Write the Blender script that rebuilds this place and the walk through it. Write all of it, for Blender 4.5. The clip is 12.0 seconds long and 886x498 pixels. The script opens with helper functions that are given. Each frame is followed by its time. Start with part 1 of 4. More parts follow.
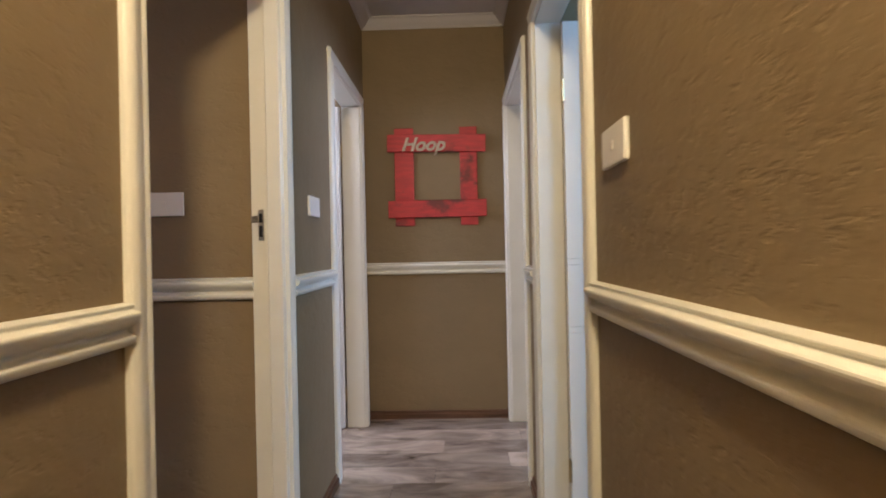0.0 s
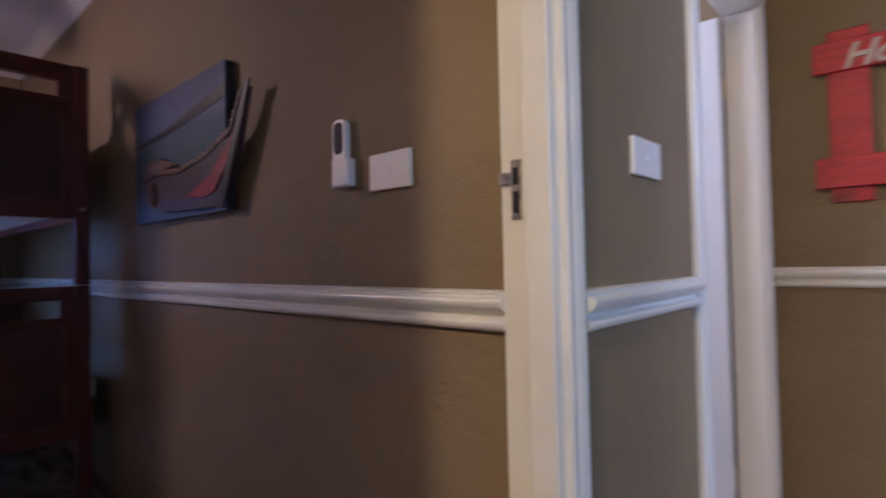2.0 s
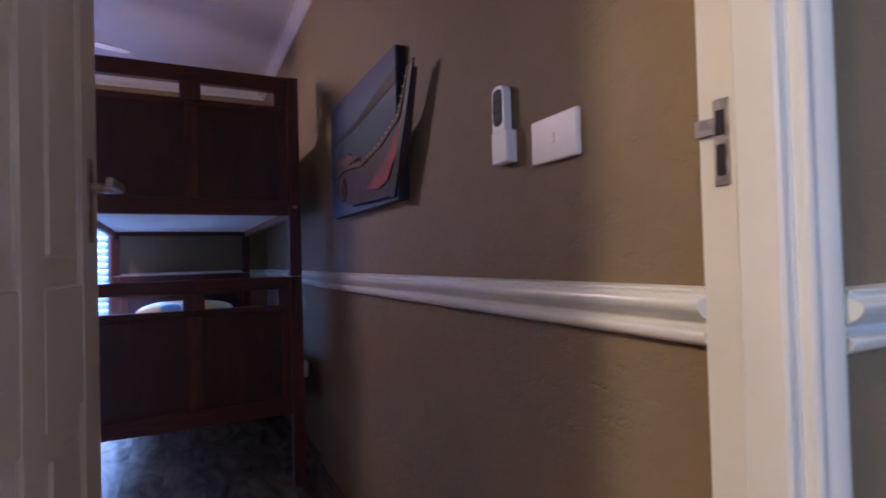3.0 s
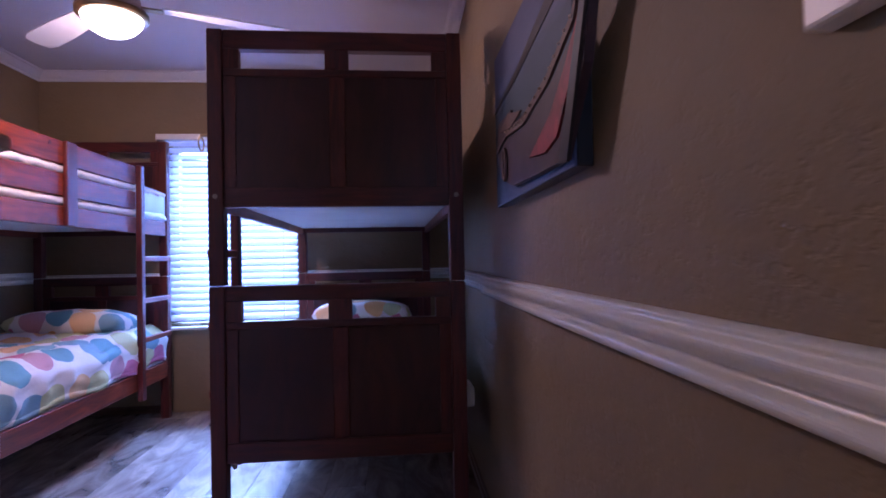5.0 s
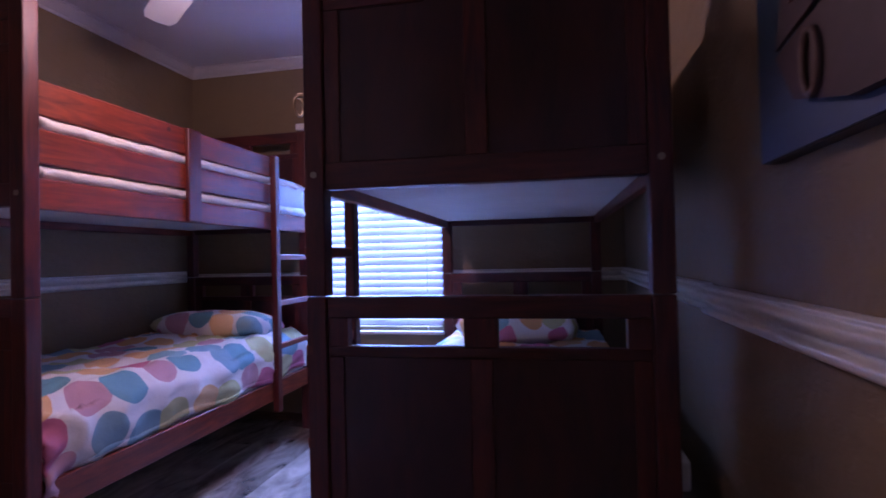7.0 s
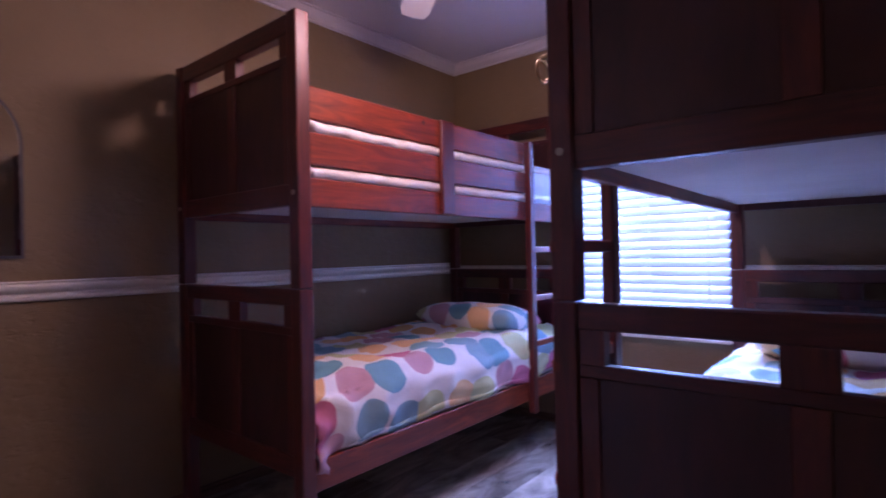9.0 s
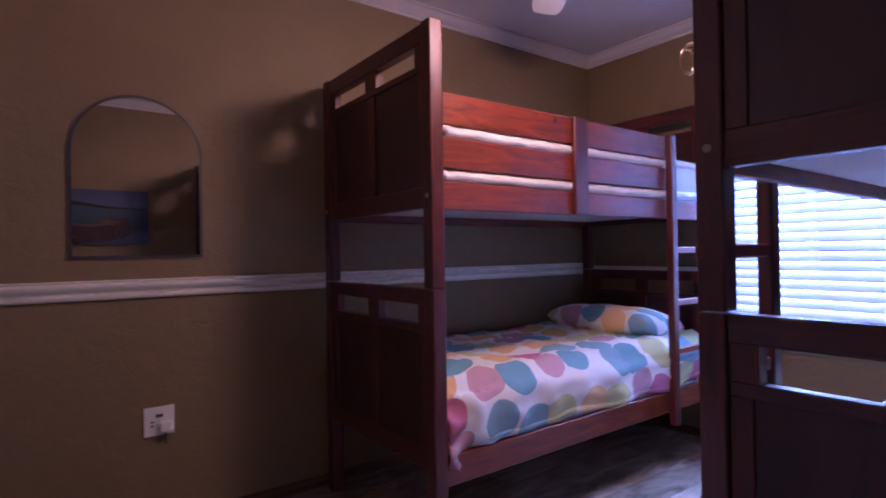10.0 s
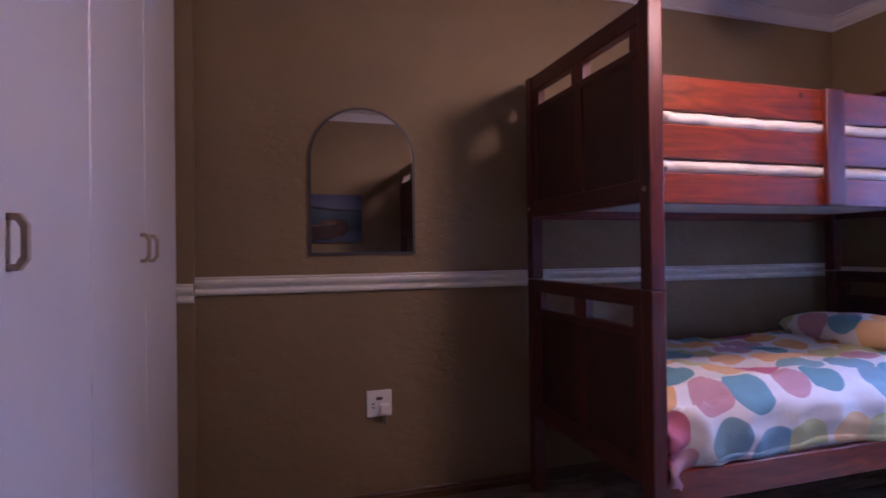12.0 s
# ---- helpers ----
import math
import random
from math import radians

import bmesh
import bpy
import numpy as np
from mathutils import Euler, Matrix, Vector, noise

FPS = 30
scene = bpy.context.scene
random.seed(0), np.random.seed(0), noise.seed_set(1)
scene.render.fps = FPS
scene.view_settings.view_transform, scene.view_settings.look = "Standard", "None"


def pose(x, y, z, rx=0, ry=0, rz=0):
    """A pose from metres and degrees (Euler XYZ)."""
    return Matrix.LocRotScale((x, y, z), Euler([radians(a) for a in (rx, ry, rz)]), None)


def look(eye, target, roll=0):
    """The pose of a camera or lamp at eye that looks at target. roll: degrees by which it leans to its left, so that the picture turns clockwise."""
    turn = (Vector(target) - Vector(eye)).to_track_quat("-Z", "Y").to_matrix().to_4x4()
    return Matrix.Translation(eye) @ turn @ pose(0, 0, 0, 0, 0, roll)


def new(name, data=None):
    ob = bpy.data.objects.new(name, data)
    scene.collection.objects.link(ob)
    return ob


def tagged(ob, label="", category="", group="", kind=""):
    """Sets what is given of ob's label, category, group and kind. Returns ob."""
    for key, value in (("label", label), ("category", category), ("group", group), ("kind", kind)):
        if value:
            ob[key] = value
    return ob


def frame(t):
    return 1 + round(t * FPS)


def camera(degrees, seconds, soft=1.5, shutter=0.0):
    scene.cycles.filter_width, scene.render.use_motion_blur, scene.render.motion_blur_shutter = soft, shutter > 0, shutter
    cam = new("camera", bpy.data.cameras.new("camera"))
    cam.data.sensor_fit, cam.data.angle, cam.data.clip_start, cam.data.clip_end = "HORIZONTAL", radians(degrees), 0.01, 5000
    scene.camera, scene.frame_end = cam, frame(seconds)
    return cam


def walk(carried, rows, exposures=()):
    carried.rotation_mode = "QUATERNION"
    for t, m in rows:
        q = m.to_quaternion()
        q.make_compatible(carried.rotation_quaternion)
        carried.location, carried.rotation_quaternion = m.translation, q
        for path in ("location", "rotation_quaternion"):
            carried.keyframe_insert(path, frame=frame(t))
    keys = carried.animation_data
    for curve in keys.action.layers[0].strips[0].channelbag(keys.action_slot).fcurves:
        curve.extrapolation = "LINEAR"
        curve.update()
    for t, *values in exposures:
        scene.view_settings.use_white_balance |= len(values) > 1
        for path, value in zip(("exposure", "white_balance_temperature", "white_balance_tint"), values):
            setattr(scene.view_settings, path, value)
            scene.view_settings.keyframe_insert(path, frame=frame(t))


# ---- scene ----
cam = camera(79.0, 12.0, soft=1.7, shutter=0.5)
PATH = [
    (0, (-0.139, 0.138, 1.123), (-0.19, 2.137, 1.123), -1.2),
    (0.5, (-0.136, 0.467, 1.123), (-0.34, 2.457, 1.122), -1.2),
    (1, (-0.181, 0.795, 1.099), (-0.702, 2.727, 1.12), -1.5),
    (1.5, (-0.225, 1.02, 1.095), (-1.149, 2.794, 1.122), -1.4),
    (2, (-0.275, 1.197, 1.096), (-1.615, 2.681, 1.138), -1.3),
    (2.5, (-0.311, 1.322, 1.096), (-1.96, 2.454, 1.125), -1.8),
    (3, (-0.374, 1.395, 1.084), (-2.173, 2.268, 1.121), -1.6),
    (3.5, (-0.424, 1.436, 1.088), (-2.306, 2.112, 1.131), -1.4),
    (3.7, (-0.473, 1.455, 1.087), (-2.381, 2.054, 1.129), -1.3),
    (5.5, (-1.154, 1.716, 1.122), (-3.153, 1.753, 1.149), -1.2),
    (6, (-1.32, 1.692, 1.13), (-3.319, 1.632, 1.147), -1.3),
    (6.5, (-1.497, 1.664, 1.126), (-3.484, 1.434, 1.15), -1.3),
    (8.5, (-1.921, 1.584, 1.119), (-3.62, 0.528, 1.143), -1.2),
    (9, (-1.936, 1.552, 1.136), (-3.471, 0.27, 1.151), -1.2),
    (9.5, (-1.942, 1.545, 1.149), (-3.284, 0.062, 1.163), -1.0),
    (10, (-1.935, 1.551, 1.152), (-3.119, -0.06, 1.165), -0.9),
    (10.5, (-1.927, 1.536, 1.151), (-2.972, -0.169, 1.167), -0.9),
    (11, (-1.914, 1.508, 1.154), (-2.796, -0.287, 1.167), -0.8),
    (11.5, (-1.876, 1.492, 1.149), (-2.61, -0.368, 1.167), -0.8),
    (12, (-1.873, 1.474, 1.155), (-2.455, -0.439, 1.167), -0.7),
]
walk(cam, [(t, look(eye, target, roll)) for t, eye, target, roll in PATH],
     exposures=[(0, 0.53, 6250, 13), (1.0, 0.06, 6050, 17), (2.0, 0.38, 5700, 24), (2.5, 0.40, 5600, 25), (3.0, 0.57, 5550, 27), (3.7, 0.64, 5600, 31), (5.5, 0.27, 5850, 46),
                (6.5, -0.20, 5900, 50), (8.5, 0.16, 6250, 52), (9.5, 0.30, 6350, 50), (11.0, 0.24, 6350, 44), (12.0, 0.32, 6350, 38)])


# ---- light ----
world = bpy.data.worlds.new("world")
scene.world = world
world.use_nodes = True
wn = world.node_tree.nodes
sky = wn.new("ShaderNodeTexSky")
sky.sky_type = "NISHITA"
sky.sun_disc = False
sky.sun_elevation, sky.sun_rotation = radians(40), radians(120)
world.node_tree.links.new(sky.outputs[0], wn["Background"].inputs[0])
wn["Background"].inputs[1].default_value = 0.1


def lamp(name, kind, place, power, color, size=0.1, target=None, size_y=None):
    data = bpy.data.lights.new(name, kind)
    data.energy, data.color = power, color
    ob = new(name, data)
    if kind == "AREA":
        data.shape = "RECTANGLE"
        data.size, data.size_y = size, size_y or size
        ob.matrix_world = look(place, target)
    elif kind == "POINT":
        data.shadow_soft_size = size
        ob.location = place
    else:
        data.angle = radians(0.5)
        ob.matrix_world = look(place, target)
    return ob


lamp("sun", "SUN", (2, 6, 8), 2.5, (1, 0.94, 0.86), target=(0, 0, 0))
FAN = Vector((-3.27, 0.50, 2.19))
lamp("fan_light", "POINT", (FAN.x, FAN.y, FAN.z - 0.088), 33, (1.0, 0.73, 0.64), 0.065)
lamp("corridor_light", "POINT", (-0.20, -0.19, 2.47), 84, (1.0, 0.79, 0.46), 0.09)
lamp("window_light", "AREA", (-6.25, -0.12, 2.65), 740, (0.24, 0.49, 1.0), 1.4, (-5.1, 0.42, 1.25), 1.4)
lamp("side_room_light", "AREA", (-2.3, 3.0, 2.0), 42, (0.78, 0.82, 1.0), 1.0, (-0.7, 3.1, 1.2))
lamp("bath_light", "AREA", (1.9, 1.1, 1.9), 26, (0.34, 0.60, 0.95), 0.9, (0.3, 2.3, 1.1))
lamp("end_room_light", "AREA", (1.7, 3.4, 1.9), 22, (0.72, 0.76, 1.0), 0.9, (0.4, 3.3, 1.1))


# ---- materials ----
def material(name, color, rough=0.6, metal=0.0, spec=0.5):
    m = bpy.data.materials.new(name)
    m.use_nodes = True
    b = m.node_tree.nodes["Principled BSDF"]
    b.inputs["Base Color"].default_value = (*color, 1)
    b.inputs["Roughness"].default_value = rough
    b.inputs["Metallic"].default_value = metal
    b.inputs["Specular IOR Level"].default_value = spec
    return m, m.node_tree, b


def node(tree, kind, **sets):
    n = tree.nodes.new("ShaderNode" + kind)
    for k, v in sets.items():
        n.inputs[k.replace("_", " ")].default_value = v
    return n


def coords(tree, scale=(1, 1, 1), world_space=True):
    """Metres in the world, or in the object's own space, stretched by scale."""
    if world_space:
        src = tree.nodes.new("ShaderNodeNewGeometry").outputs["Position"]
    else:
        src = tree.nodes.new("ShaderNodeTexCoord").outputs["Object"]
    m = tree.nodes.new("ShaderNodeMapping")
    m.inputs["Scale"].default_value = scale
    tree.links.new(src, m.inputs["Vector"])
    return m.outputs["Vector"]


def noisy(tree, vec, scale, detail=4, rough=0.55, distort=0.0):
    n = node(tree, "TexNoise", Scale=scale, Detail=detail, Roughness=rough, Distortion=distort)
    tree.links.new(vec, n.inputs["Vector"])
    return n.outputs["Fac"]


def ramp(tree, fac, stops):
    r = tree.nodes.new("ShaderNodeValToRGB")
    e = r.color_ramp.elements
    while len(e) < len(stops):
        e.new(0.5)
    for k, (pos, c) in zip(e, stops):
        k.position, k.color = pos, (*c, 1)
    tree.links.new(fac, r.inputs["Fac"])
    return r.outputs["Color"]


def bump(tree, b, height, strength=0.3, distance=0.01, after=None):
    n = node(tree, "Bump", Strength=strength, Distance=distance)
    tree.links.new(height, n.inputs["Height"])
    if after:
        tree.links.new(after.outputs["Normal"], n.inputs["Normal"])
    tree.links.new(n.outputs["Normal"], b.inputs["Normal"])
    return n


def spread(c, k):
    return tuple(min(1, v * k) for v in c)


def mottled(name, color, rough=0.5, amount=0.12, scale=3.0, bump_scale=0, bump_m=0.001, spec=0.5, metal=0.0, world_space=False):
    m, t, b = material(name, color, rough, metal, spec)
    v = coords(t, world_space=world_space)
    c = ramp(t, noisy(t, v, scale, 5), [(0.3, spread(color, 1 - amount)), (0.7, spread(color, 1 + amount))])
    t.links.new(c, b.inputs["Base Color"])
    if bump_scale:
        bump(t, b, noisy(t, v, bump_scale, 3), 0.5, bump_m)
    return m


def plaster():
    base = (0.222, 0.162, 0.091)
    m, t, b = material("taupe_plaster", base, 0.62, 0, 0.35)
    v = coords(t)
    c = ramp(t, noisy(t, v, 1.7, 6, 0.6), [(0.3, spread(base, 0.90)), (0.7, spread(base, 1.10))])
    t.links.new(c, b.inputs["Base Color"])
    long = coords(t, (11, 11, 17))
    lumps = noisy(t, long, 1.0, 4, 0.52, 0.12)
    one = bump(t, b, lumps, 0.50, 0.008)
    nick = t.nodes.new("ShaderNodeMapRange")
    nick.inputs["From Min"].default_value, nick.inputs["From Max"].default_value = 0.36, 0.46
    t.links.new(noisy(t, coords(t, (24, 24, 38)), 1.0, 4, 0.6, 0.2), nick.inputs["Value"])
    one = bump(t, b, nick.outputs[0], 0.28, 0.0034, one)
    pits = t.nodes.new("ShaderNodeTexVoronoi")
    pits.inputs["Scale"].default_value = 1.0
    warp = coords(t, (26, 26, 44))
    t.links.new(warp, pits.inputs["Vector"])
    pit = t.nodes.new("ShaderNodeMapRange")
    pit.inputs["From Min"].default_value, pit.inputs["From Max"].default_value = 0.02, 0.13
    t.links.new(pits.outputs["Distance"], pit.inputs["Value"])
    two = bump(t, b, pit.outputs[0], 0.35, 0.002, one)
    bump(t, b, noisy(t, v, 160, 2), 0.25, 0.001, two)
    return m


def wood(name, dark, light, rough, stretch=(1, 14, 14), bump_m=0.0006, spec=0.5, world_space=False, coat=0.0, tone=0.0):
    m, t, b = material(name, light, rough, 0, spec)
    v = coords(t, stretch, world_space)
    info = t.nodes.new("ShaderNodeObjectInfo")
    add = t.nodes.new("ShaderNodeVectorMath")
    mul = t.nodes.new("ShaderNodeMath")
    mul.operation = "MULTIPLY"
    mul.inputs[1].default_value = 37.0
    t.links.new(info.outputs["Random"], mul.inputs[0])
    t.links.new(v, add.inputs[0])
    t.links.new(mul.outputs[0], add.inputs[1])
    grain = noisy(t, add.outputs[0], 2.2, 6, 0.6, 1.2)
    color = ramp(t, grain, [(0.32, dark), (0.68, light)])
    if tone:
        each = t.nodes.new("ShaderNodeMapRange")
        each.inputs["To Min"].default_value, each.inputs["To Max"].default_value = 1 - tone, 1 + tone
        t.links.new(info.outputs["Random"], each.inputs["Value"])
        hsv = t.nodes.new("ShaderNodeHueSaturation")
        t.links.new(each.outputs[0], hsv.inputs["Value"])
        t.links.new(color, hsv.inputs["Color"])
        color = hsv.outputs["Color"]
    t.links.new(color, b.inputs["Base Color"])
    bump(t, b, grain, 0.3, bump_m)
    b.inputs["Coat Weight"].default_value = coat
    b.inputs["Coat Roughness"].default_value = 0.25
    return m


WALL = plaster()
CEIL = mottled("ceiling_white", (0.58, 0.555, 0.56), 0.8, 0.03, 2, 60, 0.0008, 0.2, world_space=True)
GLOSS = mottled("cream_gloss_paint", (0.71, 0.70, 0.64), 0.28, 0.04, 5, 25, 0.0012)
LEAF = mottled("white_door_paint", (0.76, 0.75, 0.71), 0.32, 0.03, 4, 40, 0.0006)
CUPB = mottled("wardrobe_white", (0.66, 0.66, 0.68), 0.30, 0.03, 3, 30, 0.0004)
SKIRT = wood("brown_skirting", (0.055, 0.025, 0.013), (0.15, 0.075, 0.04), 0.35, (1, 1, 14), world_space=True)
FLOOR = wood("grey_oak_laminate", (0.12, 0.088, 0.068), (0.40, 0.32, 0.26), 0.25, (1.1, 3.0, 3.0), 0.0001, spec=1.0, tone=0.24)
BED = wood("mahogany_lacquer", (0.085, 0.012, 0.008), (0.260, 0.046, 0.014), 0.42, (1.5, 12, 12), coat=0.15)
# Darker copies of the mahogany: the foot ends' shade is put into their colour.
BEDE = wood("mahogany_end_rail_shaded", (0.036, 0.008, 0.009), (0.105, 0.018, 0.014), 0.42, (12, 1.5, 12), coat=0.12)
BEDV = wood("mahogany_upright_shaded", (0.042, 0.008, 0.009), (0.125, 0.021, 0.014), 0.42, (12, 12, 1.5), coat=0.15)
PANEL = wood("shaded_panel_and_knot", (0.022, 0.006, 0.008), (0.060, 0.012, 0.012), 0.42, (4, 4, 1.2), coat=0.15)
BASE = mottled("bed_base_board", (0.62, 0.60, 0.60), 0.8, 0.06, 4, 50, 0.001)
MATT = mottled("mattress_ticking", (0.70, 0.67, 0.62), 0.9, 0.10, 9, 60, 0.004)
SHEET = mottled("pale_sheet", (0.62, 0.72, 0.80), 0.85, 0.08, 6, 30, 0.003)
PLAST = mottled("white_plastic", (0.78, 0.77, 0.74), 0.35, 0.02)
DARKP = mottled("grey_plastic", (0.06, 0.06, 0.07), 0.4, 0.05)
BRASS = mottled("aged_brass", (0.46, 0.36, 0.20), 0.35, 0.2, 30, metal=1.0)
STEEL = mottled("dull_steel", (0.46, 0.43, 0.38), 0.38, 0.35, 60, metal=1.0)
HANDLE = mottled("beige_handle", (0.38, 0.31, 0.23), 0.35, 0.05)


def worn_red():
    m, t, b = material("worn_red_paint", (0.5, 0.02, 0.02), 0.5)
    v = coords(t)
    red = ramp(t, noisy(t, coords(t, (6, 6, 30)), 1.5, 5), [(0.3, (0.34, 0.014, 0.022)), (0.7, (0.54, 0.024, 0.034))])
    wear = ramp(t, noisy(t, v, 3.4, 6, 0.62), [(0.555, (0, 0, 0)), (0.63, (0.8, 0.8, 0.8))])
    mx = t.nodes.new("ShaderNodeMix")
    mx.data_type = "RGBA"
    t.links.new(wear, mx.inputs[0])
    t.links.new(red, mx.inputs[6])
    mx.inputs[7].default_value = (0.05, 0.008, 0.010, 1)
    t.links.new(mx.outputs[2], b.inputs["Base Color"])
    bump(t, b, noisy(t, coords(t, (8, 8, 50)), 2, 4), 0.4, 0.002)
    return m


RED = worn_red()
BLACKW = mottled("near_black", (0.012, 0.010, 0.012), 0.4, 0.2, 20)
LETTER = mottled("letter_cream", (0.46, 0.37, 0.29), 0.5, 0.08, 20)
OUT = mottled("grey_soil", (0.12, 0.10, 0.08), 0.9, 0.2, 0.5, world_space=True)


def glow(name, color, strength):
    m, t, b = material(name, color, 0.4)
    b.inputs["Emission Color"].default_value = (*color, 1)
    b.inputs["Emission Strength"].default_value = strength
    return m


GLOBE = glow("lamp_glass", (1.0, 0.90, 0.80), 9.0)
MIRROR, _, _ = material("mirror_silver", (0.70, 0.71, 0.72), 0.02, 1.0)


def blind_slat():
    m, t, b = material("blind_slat_white", (0.80, 0.82, 0.88), 0.45)
    tr = t.nodes.new("ShaderNodeBsdfTranslucent")
    tr.inputs["Color"].default_value = (0.80, 0.86, 1.0, 1)
    mix = t.nodes.new("ShaderNodeMixShader")
    mix.inputs[0].default_value = 0.42
    t.links.new(b.outputs[0], mix.inputs[1])
    t.links.new(tr.outputs[0], mix.inputs[2])
    t.links.new(mix.outputs[0], t.nodes["Material Output"].inputs[0])
    return m


SLAT = blind_slat()
GLASS = bpy.data.materials.new("window_glass")
GLASS.use_nodes = True
_b = GLASS.node_tree.nodes["Principled BSDF"]
_b.inputs["Transmission Weight"].default_value, _b.inputs["Roughness"].default_value = 1.0, 0.0


def spots():
    """White cotton with large pebble-shaped spots in several colours."""
    m, t, b = material("spotted_cotton", (0.78, 0.77, 0.76), 0.85, 0, 0.2)
    mp = t.nodes.new("ShaderNodeMapping")
    mp.inputs["Scale"].default_value = (6.0, 7.2, 1)
    t.links.new(t.nodes.new("ShaderNodeUVMap").outputs[0], mp.inputs["Vector"])
    v = mp.outputs["Vector"]
    wob = node(t, "TexNoise", Scale=0.9, Detail=1.0)
    t.links.new(v, wob.inputs["Vector"])
    mix = t.nodes.new("ShaderNodeMix")
    mix.data_type = "VECTOR"
    mix.inputs[0].default_value = 0.14
    t.links.new(v, mix.inputs[4])
    t.links.new(wob.outputs["Color"], mix.inputs[5])
    vor = t.nodes.new("ShaderNodeTexVoronoi")
    vor.voronoi_dimensions = "2D"
    vor.inputs["Scale"].default_value = 1.0
    vor.inputs["Randomness"].default_value = 0.50
    t.links.new(mix.outputs[1], vor.inputs["Vector"])
    sep = t.nodes.new("ShaderNodeSeparateColor")
    t.links.new(vor.outputs["Color"], sep.inputs[0])
    r = t.nodes.new("ShaderNodeValToRGB")
    r.color_ramp.interpolation = "CONSTANT"
    cs = [(0.62, 0.20, 0.31), (0.16, 0.38, 0.46), (0.76, 0.43, 0.19), (0.54, 0.56, 0.31), (0.58, 0.33, 0.38), (0.24, 0.45, 0.52), (0.78, 0.50, 0.27), (0.22, 0.40, 0.48)]
    e = r.color_ramp.elements
    while len(e) < len(cs):
        e.new(0.5)
    for i, (k, c) in enumerate(zip(e, cs)):
        k.position, k.color = i / len(cs), (*c, 1)
    t.links.new(sep.outputs[0], r.inputs["Fac"])
    size = t.nodes.new("ShaderNodeMapRange")
    size.inputs["To Min"].default_value, size.inputs["To Max"].default_value = 0.41, 0.57
    t.links.new(sep.outputs[1], size.inputs["Value"])
    less = t.nodes.new("ShaderNodeMath")
    less.operation = "LESS_THAN"
    t.links.new(vor.outputs["Distance"], less.inputs[0])
    t.links.new(size.outputs[0], less.inputs[1])
    final = t.nodes.new("ShaderNodeMix")
    final.data_type = "RGBA"
    final.inputs[6].default_value = (0.78, 0.77, 0.76, 1)
    t.links.new(less.outputs[0], final.inputs[0])
    t.links.new(r.outputs[0], final.inputs[7])
    t.links.new(final.outputs[2], b.inputs["Base Color"])
    bump(t, b, noisy(t, coords(t, (1, 1, 1), False), 14, 4), 0.35, 0.01)
    return m


SPOT = spots()


# ---- mesh helpers ----
def finish(name, bm, mat, parent=None, label="", smooth=False):
    mesh = bpy.data.meshes.new(name)
    bmesh.ops.recalc_face_normals(bm, faces=bm.faces)
    bm.to_mesh(mesh)
    bm.free()
    mesh.materials.append(mat)
    if smooth:
        for p in mesh.polygons:
            p.use_smooth = True
    ob = new(name, mesh)
    if parent:
        ob.parent = parent
    return tagged(ob, label)


def part(name, bm, mat, parent, label="", smooth=False):
    return finish(name, bm, mat, parent, label, smooth)


def add_box(bm, lo, hi, bevel=0.0, seg=1):
    lo, hi = [min(a, b) for a, b in zip(lo, hi)], [max(a, b) for a, b in zip(lo, hi)]
    vs = [bm.verts.new((x, y, z)) for x in (lo[0], hi[0]) for y in (lo[1], hi[1]) for z in (lo[2], hi[2])]
    idx = [(0, 1, 3, 2), (4, 6, 7, 5), (0, 4, 5, 1), (2, 3, 7, 6), (0, 2, 6, 4), (1, 5, 7, 3)]
    fs = [bm.faces.new([vs[i] for i in q]) for q in idx]
    if bevel:
        es = {e for f in fs for e in f.edges}
        bmesh.ops.bevel(bm, geom=list(es), offset=bevel, segments=seg, affect="EDGES", profile=0.5)
    return bm


def box(lo, hi, bevel=0.0, seg=1):
    return add_box(bmesh.new(), lo, hi, bevel, seg)


def thing(name, label, category, place=(0, 0, 0), group="", kind=""):
    ob = new(name)
    ob.location = place
    ob.empty_display_size = 0.1
    return tagged(ob, label, category, group, kind)


def sweep(profile, a, b, out, up=(0, 0, 1), ends=(0, 0)):
    """A moulding: profile points (out, up) swept from a to b. ends: how far each end runs on per metre of out, for mitres."""
    bm = bmesh.new()
    a, b, out, up = Vector(a), Vector(b), Vector(out), Vector(up)
    way = (b - a).normalized()
    rings = []
    for p, s, k in ((a, -1, ends[0]), (b, 1, ends[1])):
        rings.append([bm.verts.new(p + out * u + up * w + way * (s * k * u)) for u, w in profile])
    n = len(profile)
    for i in range(n):
        j = (i + 1) % n
        bm.faces.new([rings[0][i], rings[0][j], rings[1][j], rings[1][i]])
    bm.faces.new(rings[0])
    bm.faces.new(rings[1][::-1])
    return bm


# ---- plan, in metres ----
XL, XR = -0.744, 0.200
XLI = -0.853
XRO = XR + 0.10
END = 3.714
NORTH, SOUTH, WEST = 2.021, -0.990, -5.15
NORTH2, XSTEP = 2.045, -3.13
BACK = -2.6
CEILZ = 2.655
CEILB = 2.545
RAILB = 0.958
DOORH = 2.075


